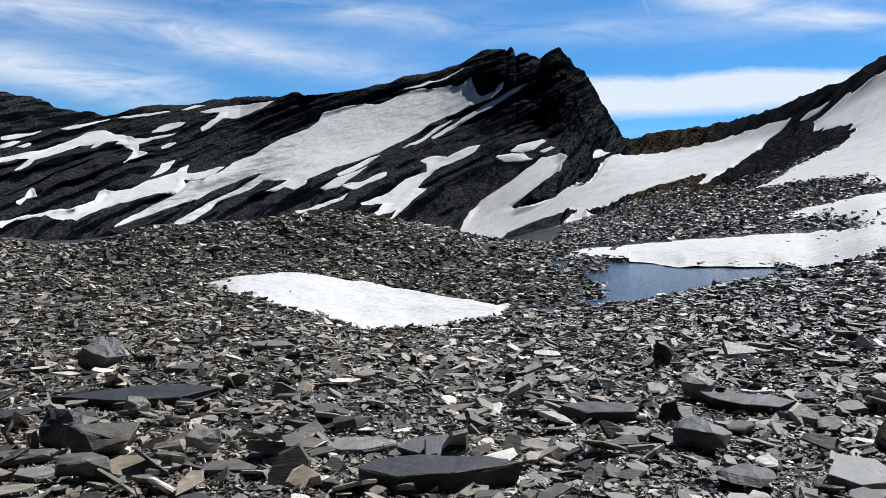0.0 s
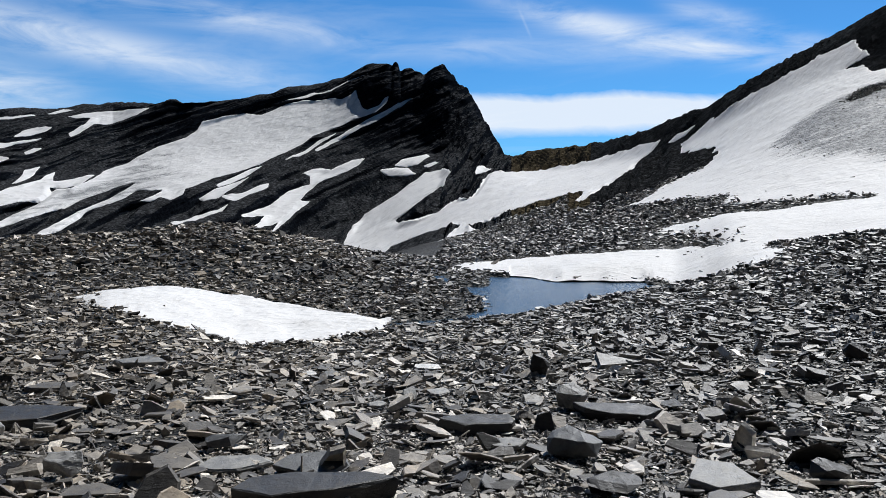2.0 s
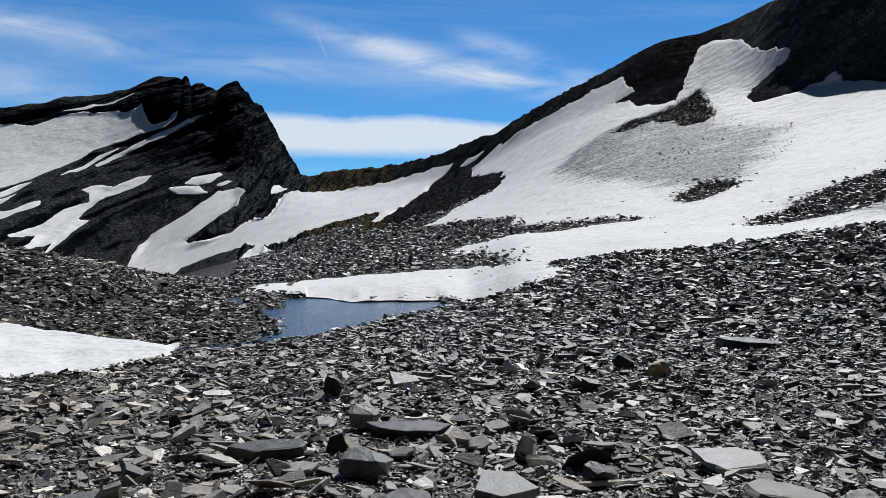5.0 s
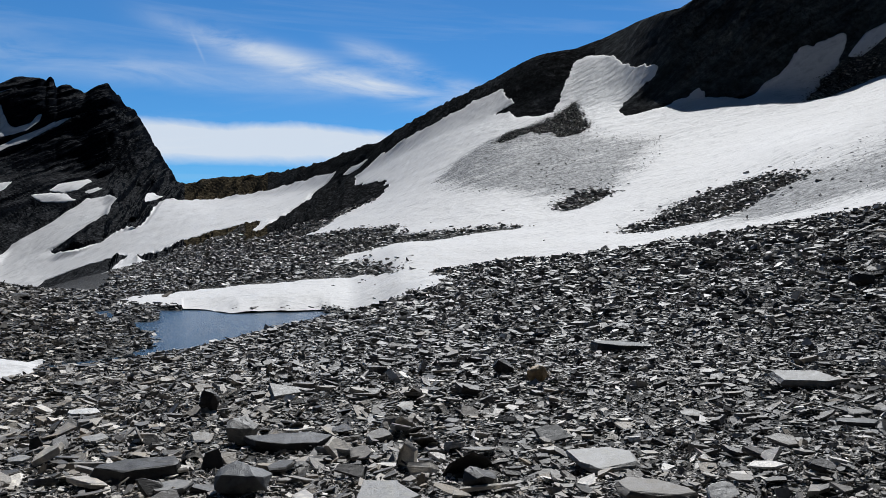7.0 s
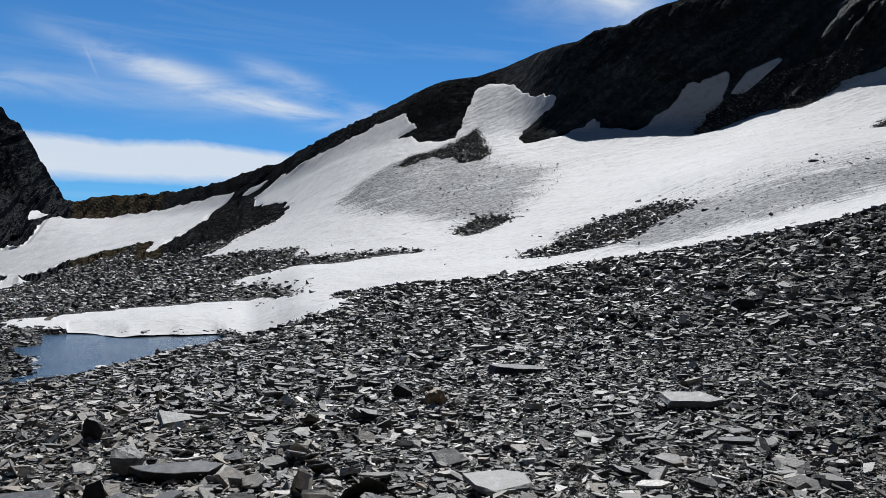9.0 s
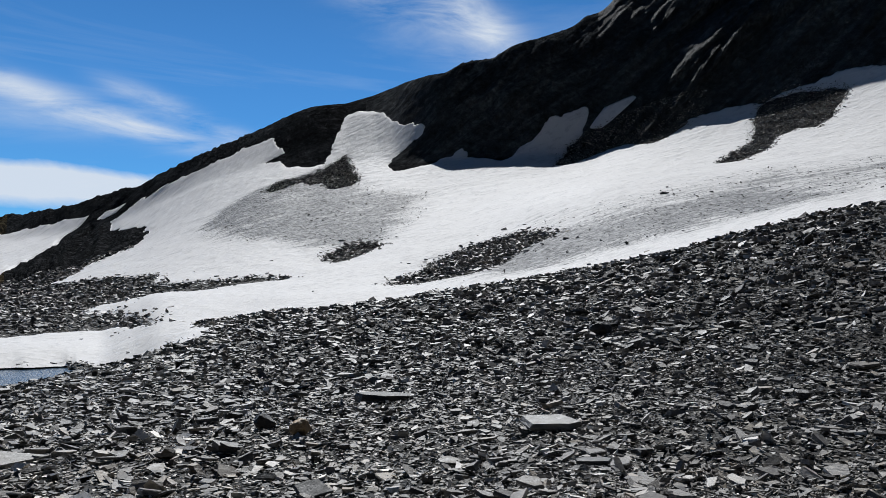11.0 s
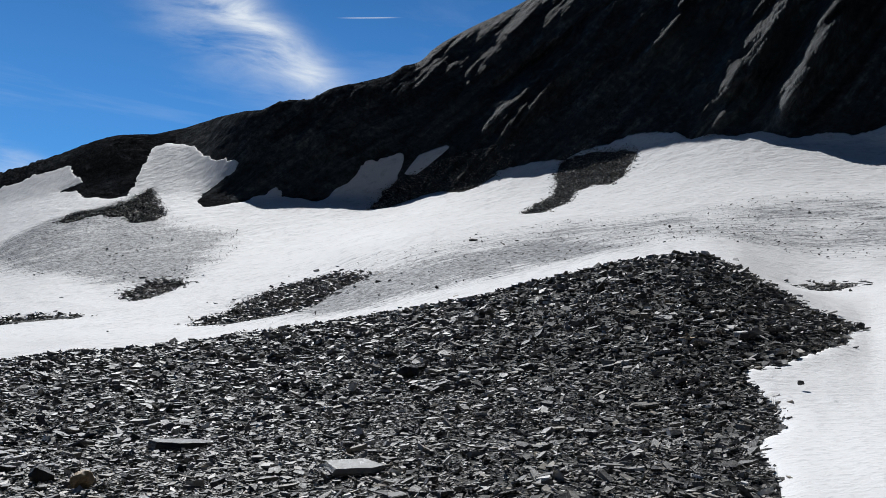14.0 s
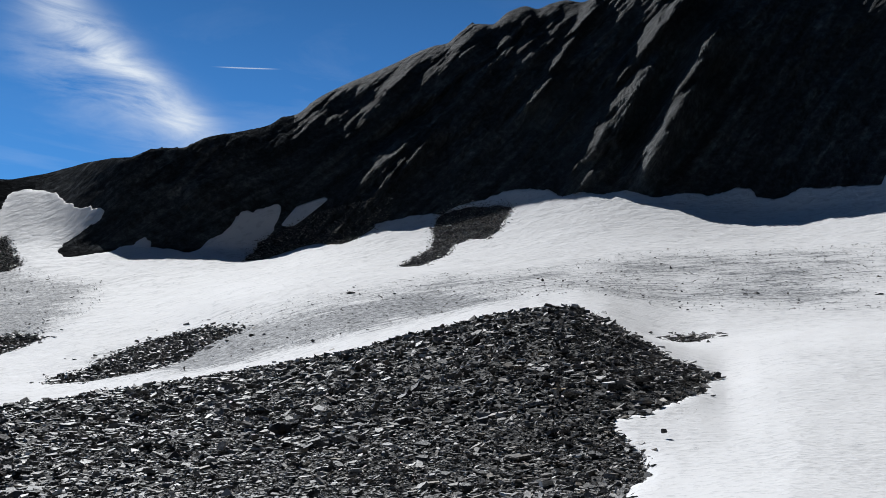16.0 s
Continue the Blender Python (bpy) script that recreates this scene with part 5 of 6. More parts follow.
def snow_sheet(name, poly, label, thick=0.25, rag=0.5, debris=(), holes=()):
    """A snow patch lying on the land inside an outline, thinning to a ragged edge."""
    p = np.array(poly)
    n_seen = seen_end + 1
    box = (XS[:n_seen] > p[:, 0].min() - 4) & (XS[:n_seen] < p[:, 0].max() + 4) & (YS[:n_seen] > p[:, 1].min() - 4) & (YS[:n_seen] < p[:, 1].max() + 4)
    ii, jj = np.where(box)
    i0, i1, j0, j1 = ii.min(), ii.max() + 1, jj.min(), jj.max() + 1
    i1, j1 = min(i1, n_seen), min(j1, XG.shape[1])
    x, y, z = XG[i0:i1, j0:j1], YG[i0:i1, j0:j1], ZG[i0:i1, j0:j1]
    r = np.hypot(x, y)
    x_p, y_p = XS[i0:i1, j0:j1], YS[i0:i1, j0:j1]
    sd = inside(poly, x_p, y_p)
    for h in holes:
        sd = np.minimum(sd, -inside(h, x_p, y_p))
    s = np.clip(r / 60, 0.4, 12)
    g = float(np.clip(np.hypot(p[:, 0], p[:, 1]).mean() / 60, 0.4, 12))      # grain of its ragged edge and surface
    loose = np.minimum(s, g)
    sd = sd + rag * loose * (fbm(x_p / (2.5 * g), y_p / (2.5 * g), 55, 5, 0.6) - 0.5) * 2.0 + 0.5 * rag * loose * (fbm(x_p / 0.8, y_p / 0.8, 56, 3, 0.6) - 0.5) * (g < 3)
    far = np.clip((r - 180) / 150, 0, 1)
    sd = sd + far * np.clip((6 - AZ[i0:i1, None]) / 5, 0, 1) * 2.5 * (fbm(U_G[i0:i1, j0:j1] / 60, V_G[i0:i1, j0:j1] / 8, 91, 6, 0.62) - 0.5)
    SNOW_SD[i0:i1, j0:j1] = np.maximum(SNOW_SD[i0:i1, j0:j1], sd)
    lift = thick * s ** 0.5 * (0.3 * np.clip(sd / (0.5 * s), 0, 1) ** 0.6 + 0.7 * np.clip(sd / (7.0 * s), 0, 1)) + 0.012 * s
    sub = (fbm(x_p / (1.6 * g), y_p / (1.6 * g), 77, 3) - 0.5) * 0.1 * g
    zz = np.where(r < 75, np.maximum(z, LAKE_Z + 0.01), z) + lift + sub * np.clip(sd / s, 0, 1)
    dirt = np.zeros_like(z)
    for poly_d, amount, soft in debris:
        dirt = np.maximum(dirt, amount * np.clip(inside(poly_d, x_p, y_p) / soft + 0.5, 0, 1))
    DEBRIS[i0:i1, j0:j1] = np.maximum(DEBRIS[i0:i1, j0:j1], dirt)
    n, m = sd.shape
    co = np.stack([x, y, zz, dirt, sd], -1).reshape(-1, 5)
    k = (np.arange(n - 1)[:, None] * m + np.arange(m - 1)[None, :]).ravel()
    quads = np.stack([k, k + 1, k + m + 1, k + m], 1)
    pos = (co[:, 4] > 0)[quads].sum(1)
    whole = quads[pos == 4]
    extra, tris = [], []
    base = len(co)
    for q in quads[(pos > 0) & (pos < 4)]:
        loop = []
        for a, b in zip(q, np.roll(q, -1)):
            if co[a, 4] > 0:
                loop.append(a)
            if (co[a, 4] > 0) != (co[b, 4] > 0):
                t = co[a, 4] / (co[a, 4] - co[b, 4])
                extra.append(co[a] + t * (co[b] - co[a]))
                loop.append(base + len(extra) - 1)
        tris += [(loop[0], loop[t], loop[t + 1]) for t in range(1, len(loop) - 1)]
    if extra:
        co = np.concatenate([co, np.array(extra)])
    tris = np.array(tris, int).reshape(-1, 3)
    # patches that do not touch are objects of their own
    root = np.arange(len(co))
    corners_ = [(f[:, k], f[:, (k + 1) % f.shape[1]]) for f in (whole, tris) if len(f) for k in range(f.shape[1])]
    ea, eb = np.concatenate([c[0] for c in corners_]), np.concatenate([c[1] for c in corners_])
    while True:
        low = np.minimum(root[ea], root[eb])
        before = root.copy()
        np.minimum.at(root, ea, low), np.minimum.at(root, eb, low)
        root = root[root]
        if (before == root).all():
            break
    names, counts = np.unique(np.concatenate([root[whole[:, 0]], root[tris[:, 0]]]), return_counts=True)
    made = []
    for piece in names[np.argsort(-counts)]:
        w, t = whole[root[whole[:, 0]] == piece], tris[root[tris[:, 0]] == piece]
        if len(w) < 10 and made:
            continue
        used = np.unique(np.concatenate([w.ravel(), t.ravel()]))
        remap = np.zeros(len(co), int)
        remap[used] = np.arange(len(used))
        faces_, pts = [f for f in (remap[w], remap[t]) if len(f)], co[used, :4]
        # its broken edge: a low face down to the ground
        pairs = np.concatenate([np.stack([f[:, k], f[:, (k + 1) % f.shape[1]]], 1) for f in faces_ for k in range(f.shape[1])])
        key = np.sort(pairs, 1) @ np.array([len(pts), 1])
        _, first, times_ = np.unique(key, return_index=True, return_counts=True)
        rim = pairs[first[times_ == 1]]
        rim = rim[(pts[rim, 2].min(1) > LAKE_Z + 0.4) | (np.hypot(pts[rim[:, 0], 0], pts[rim[:, 0], 1]) > 66)]      # none at the water's edge
        ids, inv = np.unique(rim, return_inverse=True)
        low_pts = pts[ids].copy()
        low_pts[:, 2] -= 0.09 * np.sqrt(g)
        inv = inv.reshape(-1, 2) + len(pts)
        faces_.append(np.stack([rim[:, 1], rim[:, 0], inv[:, 0], inv[:, 1]], 1))
        pts = np.concatenate([pts, low_pts])
        ob = mesh_object(name if not made else "snow_patch", pts[:, :3], faces_, SNOW, None, True)
        att = ob.data.attributes.new("debris", "FLOAT", "POINT")
        att.data.foreach_set("value", pts[:, 3].astype(np.float32))
        made.append(tagged(ob, label if not made else "small scrap of old snow beside a larger field", "snow"))
    return made


snow_sheet("snow_patch", PATCH_NEAR, "flat white snow patch in a hollow of the scree", 0.3, 0.35, [(PATCH_NEAR, 0.12, 1)])
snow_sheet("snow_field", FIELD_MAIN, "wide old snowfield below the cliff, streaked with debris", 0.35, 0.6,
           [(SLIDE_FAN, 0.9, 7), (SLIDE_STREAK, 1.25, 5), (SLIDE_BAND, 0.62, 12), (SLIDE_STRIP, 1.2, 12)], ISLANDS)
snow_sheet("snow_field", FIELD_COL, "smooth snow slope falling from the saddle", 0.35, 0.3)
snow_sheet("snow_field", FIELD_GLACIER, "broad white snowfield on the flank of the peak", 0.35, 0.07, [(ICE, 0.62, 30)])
for outline in SCRAPS:
    for scrap in snow_sheet("snow_patch", outline, "narrow snow remnant between dark rock ledges", 0.2, 0.05):
        tagged(scrap, "narrow snow remnant between dark rock ledges", group="snow remnants on the mountain")


# ---- scree: slate plates ----
R_UP = np.maximum.accumulate(RG, axis=1)[:, :EDGES[6] + 30]


def land(x, y):
    """Height of the land and of the snow outline at places on the plan."""
    az = np.degrees(np.arctan2(x, y))
    az = np.where(az < -34, az + 360, az)
    r = np.hypot(x, y)
    i = np.clip(np.searchsorted(AZ, az) - 1, 0, len(AZ) - 2)
    zz, ss, dd = np.zeros_like(x), np.zeros_like(x), np.zeros_like(x)
    for c in range(0, len(x), 8000):
        sl = slice(c, c + 8000)
        ic = i[sl]
        j = np.clip((R_UP[ic] < r[sl][:, None]).sum(1) - 1, 0, R_UP.shape[1] - 2)
        t = np.clip((r[sl] - RG[ic, j]) / (RG[ic, j + 1] - RG[ic, j] + 1e-9), 0, 1)
        w = np.clip((az[sl] - AZ[ic]) / (AZ[ic + 1] - AZ[ic]), 0, 1)
        za = ZG[ic, j] * (1 - t) + ZG[ic, j + 1] * t
        zb = ZG[ic + 1, j] * (1 - t) + ZG[ic + 1, j + 1] * t
        zz[sl] = za * (1 - w) + zb * w
        ss[sl], dd[sl] = SNOW_SD[ic, j], DEBRIS[ic, j]
    return zz, ss, dd


rng = np.random.default_rng(7)


def slab(corners, chamfer, flatness):
    """One slate plate about 1 across: an irregular outline, split top, broken sides."""
    a = (np.arange(corners) + rng.uniform(-0.36, 0.36, corners)) * 2 * math.pi / corners
    rad = rng.uniform(0.26, 0.64, corners)
    stretch = rng.uniform(0.35, 0.95)
    ox, oy = np.cos(a) * rad, np.sin(a) * rad * stretch
    tilt_x, tilt_y = rng.uniform(-0.12, 0.12, 2)
    top = flatness * (0.5 + tilt_x * ox * 4 + tilt_y * oy * 4)
    lean_x, lean_y = rng.uniform(-0.1, 0.1, 2) * flatness * 3
    rings = [np.stack([ox * 0.95 - lean_x, oy * 0.95 - lean_y, np.full(corners, -flatness * 0.5)], 1)]
    if chamfer:
        mid = rng.uniform(-0.1, 0.35, corners) * flatness
        rings.append(np.stack([ox * rng.uniform(0.97, 1.06, corners), oy * rng.uniform(0.97, 1.06, corners), mid], 1))
        rings.append(np.stack([ox * rng.uniform(0.86, 0.98, corners), oy * rng.uniform(0.86, 0.98, corners), top], 1))
    else:
        rings.append(np.stack([ox, oy, top], 1))
    co = np.concatenate(rings)
    tris = []
    for k in range(len(rings) - 1):
        for c in range(corners):
            d = (c + 1) % corners
            p, q = k * corners, (k + 1) * corners
            tris += [(p + c, p + d, q + d), (p + c, q + d, q + c)]
    t0 = (len(rings) - 1) * corners
    tris += [(t0, t0 + c, t0 + c + 1) for c in range(1, corners - 1)]
    return co, np.array(tris)


PLATES_FINE = [slab(rng.integers(5, 9), True, f) for f in 0.035 + 0.2 * np.linspace(0, 1, 32) ** 2.4]
PLATES_TINY = [slab(rng.integers(4, 6), False, f) for f in 0.05 + 0.24 * np.linspace(0, 1, 24) ** 2.4]
PLATES_ROUGH = [slab(rng.integers(4, 7), False, f) for f in 0.045 + 0.22 * np.linspace(0, 1, 24) ** 2.4]


def turns(n, spread):
    """Random turns: free about the vertical, leaning by about spread."""
    a = rng.uniform(0, 2 * math.pi, n)
    spread = spread * rng.choice([0.6, 1.0, 2.2], n, p=[0.4, 0.4, 0.2])
    bx, by = rng.normal(0, 1, n) * spread, rng.normal(0, 1, n) * spread
    ca, sa, cx, sx, cy, sy = np.cos(a), np.sin(a), np.cos(bx), np.sin(bx), np.cos(by), np.sin(by)
    z = np.zeros(n)
    o = np.ones(n)
    rz = np.stack([ca, -sa, z, sa, ca, z, z, z, o], 1).reshape(n, 3, 3)
    rx = np.stack([o, z, z, z, cx, -sx, z, sx, cx], 1).reshape(n, 3, 3)
    ry = np.stack([cy, z, sy, z, o, z, -sy, z, cy], 1).reshape(n, 3, 3)
    return rx @ ry @ rz


def scatter(name, label, shapes, x, y, z, sizes, spread):
    n = len(x)
    kind_ = rng.integers(0, len(shapes), n)
    rot = turns(n, spread)
    cos_, tri_, base = [], [], 0
    for k, (co, tris) in enumerate(shapes):
        sel = np.where(kind_ == k)[0]
        if not len(sel):
            continue
        p = np.einsum("nij,vj->nvi", rot[sel], co) * sizes[sel][:, None, None] + np.stack([x[sel], y[sel], z[sel]], 1)[:, None, :]
        cos_.append(p.reshape(-1, 3))
        tri_.append((tris[None] + (np.arange(len(sel)) * len(co))[:, None, None] + base).reshape(-1, 3))
        base += len(sel) * len(co)
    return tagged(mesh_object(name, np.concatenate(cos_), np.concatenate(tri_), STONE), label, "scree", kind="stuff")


def stone_field(name, label, shapes, r0, r1, smallest, cover, spread, tail=2.1, largest=0.9, a0=-33.5, a1=103.5, only=(), on_snow=False):
    area = (r1 * r1 - r0 * r0) / 2 * radians(a1 - a0)
    trial = smallest * (1 - rng.uniform(0, 1, 4000)) ** (-1 / tail)
    mean = (np.minimum(trial, largest) ** 2).mean() * 0.42
    n = int(area * cover / mean)
    sizes = np.minimum(smallest * (1 - rng.uniform(0, 1, n)) ** (-1 / tail), largest * rng.uniform(0.6, 1, n))
    r, a = np.sqrt(rng.uniform(r0 * r0, r1 * r1, n)), np.radians(rng.uniform(a0, a1, n))
    x, y = r * np.sin(a), r * np.cos(a)
    z, s, dirt = land(x, y)
    keep = (on_snow | (s < 0.1) | (rng.uniform(0, 1, n) < 0.7 * np.exp(-np.maximum(s, 0) / np.clip(0.012 * r, 0.25, 0.6))) | (rng.uniform(0, 1, n) < 0.002 + 0.05 * dirt)) & (z > LAKE_Z - np.where((r > 45) & (r < 62), -0.02, 0.2))
    if only:
        keep &= np.max([inside(o, x, y) for o in only], axis=0) > -1.5
    keep &= ~((s > 0) & (z < LAKE_Z + 0.7) & (r < 66))
    x, y, z, sizes = x[keep], y[keep], z[keep], sizes[keep]
    return scatter(name, label, shapes, x, y, z + sizes * rng.uniform(0.0, 0.22, len(x)) + (0.42 * np.sqrt(np.hypot(x, y) / 60) if on_snow else 0.0011 * np.hypot(x, y) + 0.06 * (np.hypot(x, y) > 66)), sizes, spread)


stone_field("scree_near", "loose dark slate plates covering the near slope", PLATES_FINE, 4.6, 11, 0.042, 1.15, 0.3, 2.15, 0.5, -33.5, 34)
stone_field("scree_underfoot", "slate plates round the standing place", PLATES_TINY, 0.7, 4.6, 0.09, 0.85, 0.25, 2.3, 0.4, -33.5, 326)
stone_field("scree_chips", "fine slate chips between the larger plates", PLATES_TINY, 4.6, 8.5, 0.024, 0.6, 0.4, 2.6, 0.12, -33.5, 80)
stone_field("scree_near", "small dark slate chips covering the near slope", PLATES_ROUGH, 4.6, 11, 0.05, 1.0, 0.26, 2.5, 0.26, 34, 103.5)
stone_field("scree_middle", "broken slate plates on the middle slope", PLATES_ROUGH, 11, 17, 0.062, 1.1, 0.25, 2.4, 0.45, -33.5, 34)
stone_field("scree_middle", "small broken slate plates on the middle slope", PLATES_TINY, 11, 17, 0.056, 1.0, 0.22, 2.7, 0.3, 34, 103.5)
stone_field("scree_slope", "small slate plates on the slope below the mound", PLATES_TINY, 17, 27, 0.102, 0.92, 0.22, 2.5, 0.45)
stone_field("scree_mound", "fine slate rubble on the mounds", PLATES_TINY, 27, 41, 0.15, 0.75, 0.22, 2.5, 0.6)
stone_field("scree_far", "slate blocks round the lake", PLATES_TINY, 41, 64, 0.22, 0.7, 0.22, 2.5, 0.8)
stone_field("scree_moraine", "boulders on the moraine behind the lake", PLATES_TINY, 64, 118, 0.32, 0.7, 0.22, 2.6, 1.0, -2, 102)
stone_field("scree_fan", "stones of a slide strewn over the snow", PLATES_TINY, 90, 165, 0.08, 0.02, 0.25, 2.2, 0.45, 25, 46, (SLIDE_FAN,), True)
stone_field("scree_band", "stones strewn over the dirty snow", PLATES_TINY, 45, 120, 0.08, 0.012, 0.25, 2.3, 0.4, 40, 103, (SLIDE_BAND, SLIDE_STRIP), True)
stone_field("scree_foot", "dark blocks at the foot of the spur", PLATES_TINY, 112, 150, 0.36, 0.7, 0.22, 2.6, 1.1, 15, 26)
stone_field("scree_apron", "dark blocks on the apron below the saddle", PLATES_TINY, 118, 190, 0.4, 0.7, 0.22, 2.6, 1.1, 2, 17)
stone_field("scree_islands", "rubble tongues lying on the snowfield below the cliff", PLATES_TINY, 45, 172, 0.17, 0.8, 0.22, 2.6, 0.7, 25, 92, tuple(ISLANDS) + (APRON,))

# the loose stones nearest to the walker, one by one
PIECES = []
for co, tris in PLATES_FINE:
    me = bpy.data.meshes.new("stone")
    me.from_pydata([tuple(c) for c in co], [], [tuple(t) for t in tris])
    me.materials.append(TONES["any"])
    PIECES.append(me)
n_one = 300
r_one, a_one = np.sqrt(rng.uniform(4.8 ** 2, 9.5 ** 2, n_one)), np.radians(rng.uniform(-31, 76, n_one))
x_one, y_one = r_one * np.sin(a_one), r_one * np.cos(a_one)
z_one, snow_one, _ = land(x_one, y_one)
for k in range(n_one):
    if snow_one[k] > 0:
        continue
    ob = new("stone", PIECES[k % len(PIECES)])
    wide = 0.11 + 0.24 * rng.uniform() ** 2
    ob.parent = ground
    ob.matrix_basis = pose(x_one[k], y_one[k], z_one[k] + 0.16 * wide, rng.normal(0, 13), rng.normal(0, 13), rng.uniform(0, 360)) @ Matrix.Diagonal((wide, wide, wide, 1))


# ---- single stones ----
def rock(name, label, tone, x, y, length, depth, thick, turn, lean, corners_=0):
    """A large stone, broken along its cleavage into an angular block or a slab, resting in the scree."""
    block = name == "boulder"
    points = []
    if block:
        for _ in range(20):
            d = rng.normal(0, 1, 3)
            d = d / (np.abs(d) ** 4.0).sum() ** 0.25 * rng.uniform(0.8, 1.0)
            points.append((d[0] * 0.5 * length, d[1] * 0.5 * depth, (d[2] * 0.6 + 0.3) * thick))
    else:
        sides_ = corners_ or int(rng.integers(5, 9))
        a = (np.arange(sides_) + rng.uniform(-0.4, 0.4, sides_)) * 2 * math.pi / sides_ + rng.uniform(0, 6.3)
        rad = rng.uniform(0.42, 0.62, sides_)
        dip = rng.uniform(-0.25, 0.25, 2)
        slant = rng.uniform(-0.08, 0.08, 2)
        for c, s_, q in zip(np.cos(a), np.sin(a), rad):
            for h, grow in ((-0.3, 0.93), (rng.uniform(0.1, 0.5), 1.02), (rng.uniform(0.74, 0.8), rng.uniform(0.94, 1.0))):
                points.append(((c * grow + slant[0] * h) * q * length, (s_ * grow + slant[1] * h) * q * depth, (h + (c * dip[0] + s_ * dip[1]) * q) * thick))
    bm = bmesh.new()
    for q in points:
        bm.verts.new(q)
    hull = bmesh.ops.convex_hull(bm, input=bm.verts[:])
    bmesh.ops.delete(bm, geom=[g for g in set(hull["geom_interior"]) if isinstance(g, bmesh.types.BMVert)], context="VERTS")
    bmesh.ops.dissolve_limit(bm, angle_limit=radians(4), verts=bm.verts[:], edges=bm.edges[:])
    small = min(length, depth, thick)
    bmesh.ops.bevel(bm, geom=bm.edges[:], offset=0.045 * small, segments=1, affect="EDGES", clamp_overlap=True)
    bmesh.ops.triangulate(bm, faces=bm.faces[:])
    for _ in range(2):
        bmesh.ops.subdivide_edges(bm, edges=[e for e in bm.edges if e.calc_length() > 0.2 * length], cuts=1)
        bmesh.ops.triangulate(bm, faces=bm.faces[:])
    leaf = thick * rng.uniform(0.16, 0.3)
    for v in bm.verts:
        # the beds part unevenly at the sides
        band = math.floor(v.co.z / leaf + 0.6 * noise.noise(v.co * (2.5 / length)))
        off = noise.noise(Vector((band * 3.7 + x, y, 0.5)))
        v.co.x *= 1 + 0.09 * off
        v.co.y *= 1 + 0.13 * off
        v.co += Vector(noise.noise_vector(v.co * (5.0 / length) + Vector((x, y, 0)))) * 0.06 * small + Vector(noise.noise_vector(v.co * (14.0 / length) + Vector((y, x, 0)))) * 0.03 * small
    me = bpy.data.meshes.new(name)
    bm.to_mesh(me)
    bm.free()
    me.materials.append(TONES[tone])
    ob = new(name, me)
    z, deep_, _ = land(np.array([x]), np.array([y]))
    raised = 0.3 * math.sqrt(math.hypot(x, y) / 60) if deep_[0] > 0.3 else 0.0      # on snow
    bedded = 0.07 if block else 0.05 if thick < 0.12 else 0.01
    ob.matrix_world = pose(x, y, float(z[0]) + raised + 0.1 * thick + (bedded if lean < 35 else length * 0.28), lean, 0, turn)
    return tagged(ob, label, "rock" if block else "stone")


rock("flat_stone", "long black slate slab lying level among rubble", "dark", -3.44, 9.36, 1.73, 0.60, 0.16, 20, 2)
rock("boulder", "blocky grey boulder with a flat sunlit top", "warm", -2.81, 6.90, 0.69, 0.55, 0.25, 22, 4)
rock("boulder", "blue-grey split boulder beside a larger block", "blue", -3.34, 7.19, 0.38, 0.27, 0.33, 25, 8)
rock("boulder", "small pale boulder on a dark slab", "pale", -3.23, 8.65, 0.32, 0.26, 0.15, 20, 6)
rock("boulder", "rounded pale boulder half in shade", "pale", -2.01, 6.97, 0.32, 0.28, 0.17, 16, 5)
rock("boulder", "brownish angular boulder with rusty patches", "warm", -2.70, 6.20, 0.43, 0.34, 0.16, 24, -6)
rock("flat_stone", "pale flat slab on smaller stones", "pale", -3.04, 6.22, 0.32, 0.25, 0.04, 26, 5)
rock("flat_stone", "tilted brownish slab at the edge of the rubble", "warm", -3.47, 6.72, 0.51, 0.36, 0.07, 27, -8)
rock("flat_stone", "brown plate standing on edge", "warm", -1.48, 7.43, 0.27, 0.08, 0.03, 11, 62)
rock("flat_stone", "brown split slab leaning on rubble", "warm", -1.25, 7.16, 0.43, 0.30, 0.06, 10, 10)
rock("flat_stone", "grey slab leaning on a ledge", "pale", -0.74, 7.15, 0.58, 0.35, 0.05, 6, 8)
rock("boulder", "blue-grey block split along its cleavage", "blue", -0.87, 7.90, 0.43, 0.26, 0.10, 6, 5)
rock("flat_stone", "long black ledge of slate in shade", "dark", -0.02, 6.12, 1.22, 0.43, 0.18, 0, -3)
rock("flat_stone", "thick blue-grey slab tilted on a dark ledge", "blue", -0.03, 6.95, 0.63, 0.50, 0.08, 14, 12)
rock("flat_stone", "dark thick slab with a worn brown top", "dark", 1.60, 8.32, 0.79, 0.31, 0.18, -11, 3)
rock("boulder", "rough pale boulder with glittering facets", "pale", 2.96, 9.53, 0.43, 0.34, 0.26, -17, 4)
rock("boulder", "smooth dark wedge-shaped boulder", "blue", 2.29, 7.25, 0.57, 0.40, 0.18, -32, 16)
rock("flat_stone", "flat slab with a dark broken front", "dark", 3.39, 9.00, 0.93, 0.46, 0.15, -21, 5)
rock("flat_stone", "pale triangular plate lying on dark scree", "pale", 4.71, 12.69, 0.86, 0.52, 0.11, -8, 22, 3)
rock("boulder", "dark upright block among plates", "dark", 3.17, 11.83, 0.34, 0.27, 0.31, -15, 5)
rock("flat_stone", "small white plate leaning on a dark block", "white", 3.35, 11.79, 0.17, 0.05, 0.02, -16, 60)
rock("flat_stone", "large pale slab with a clean flat top", "pale", 3.15, 6.19, 0.63, 0.56, 0.08, -47, 5)
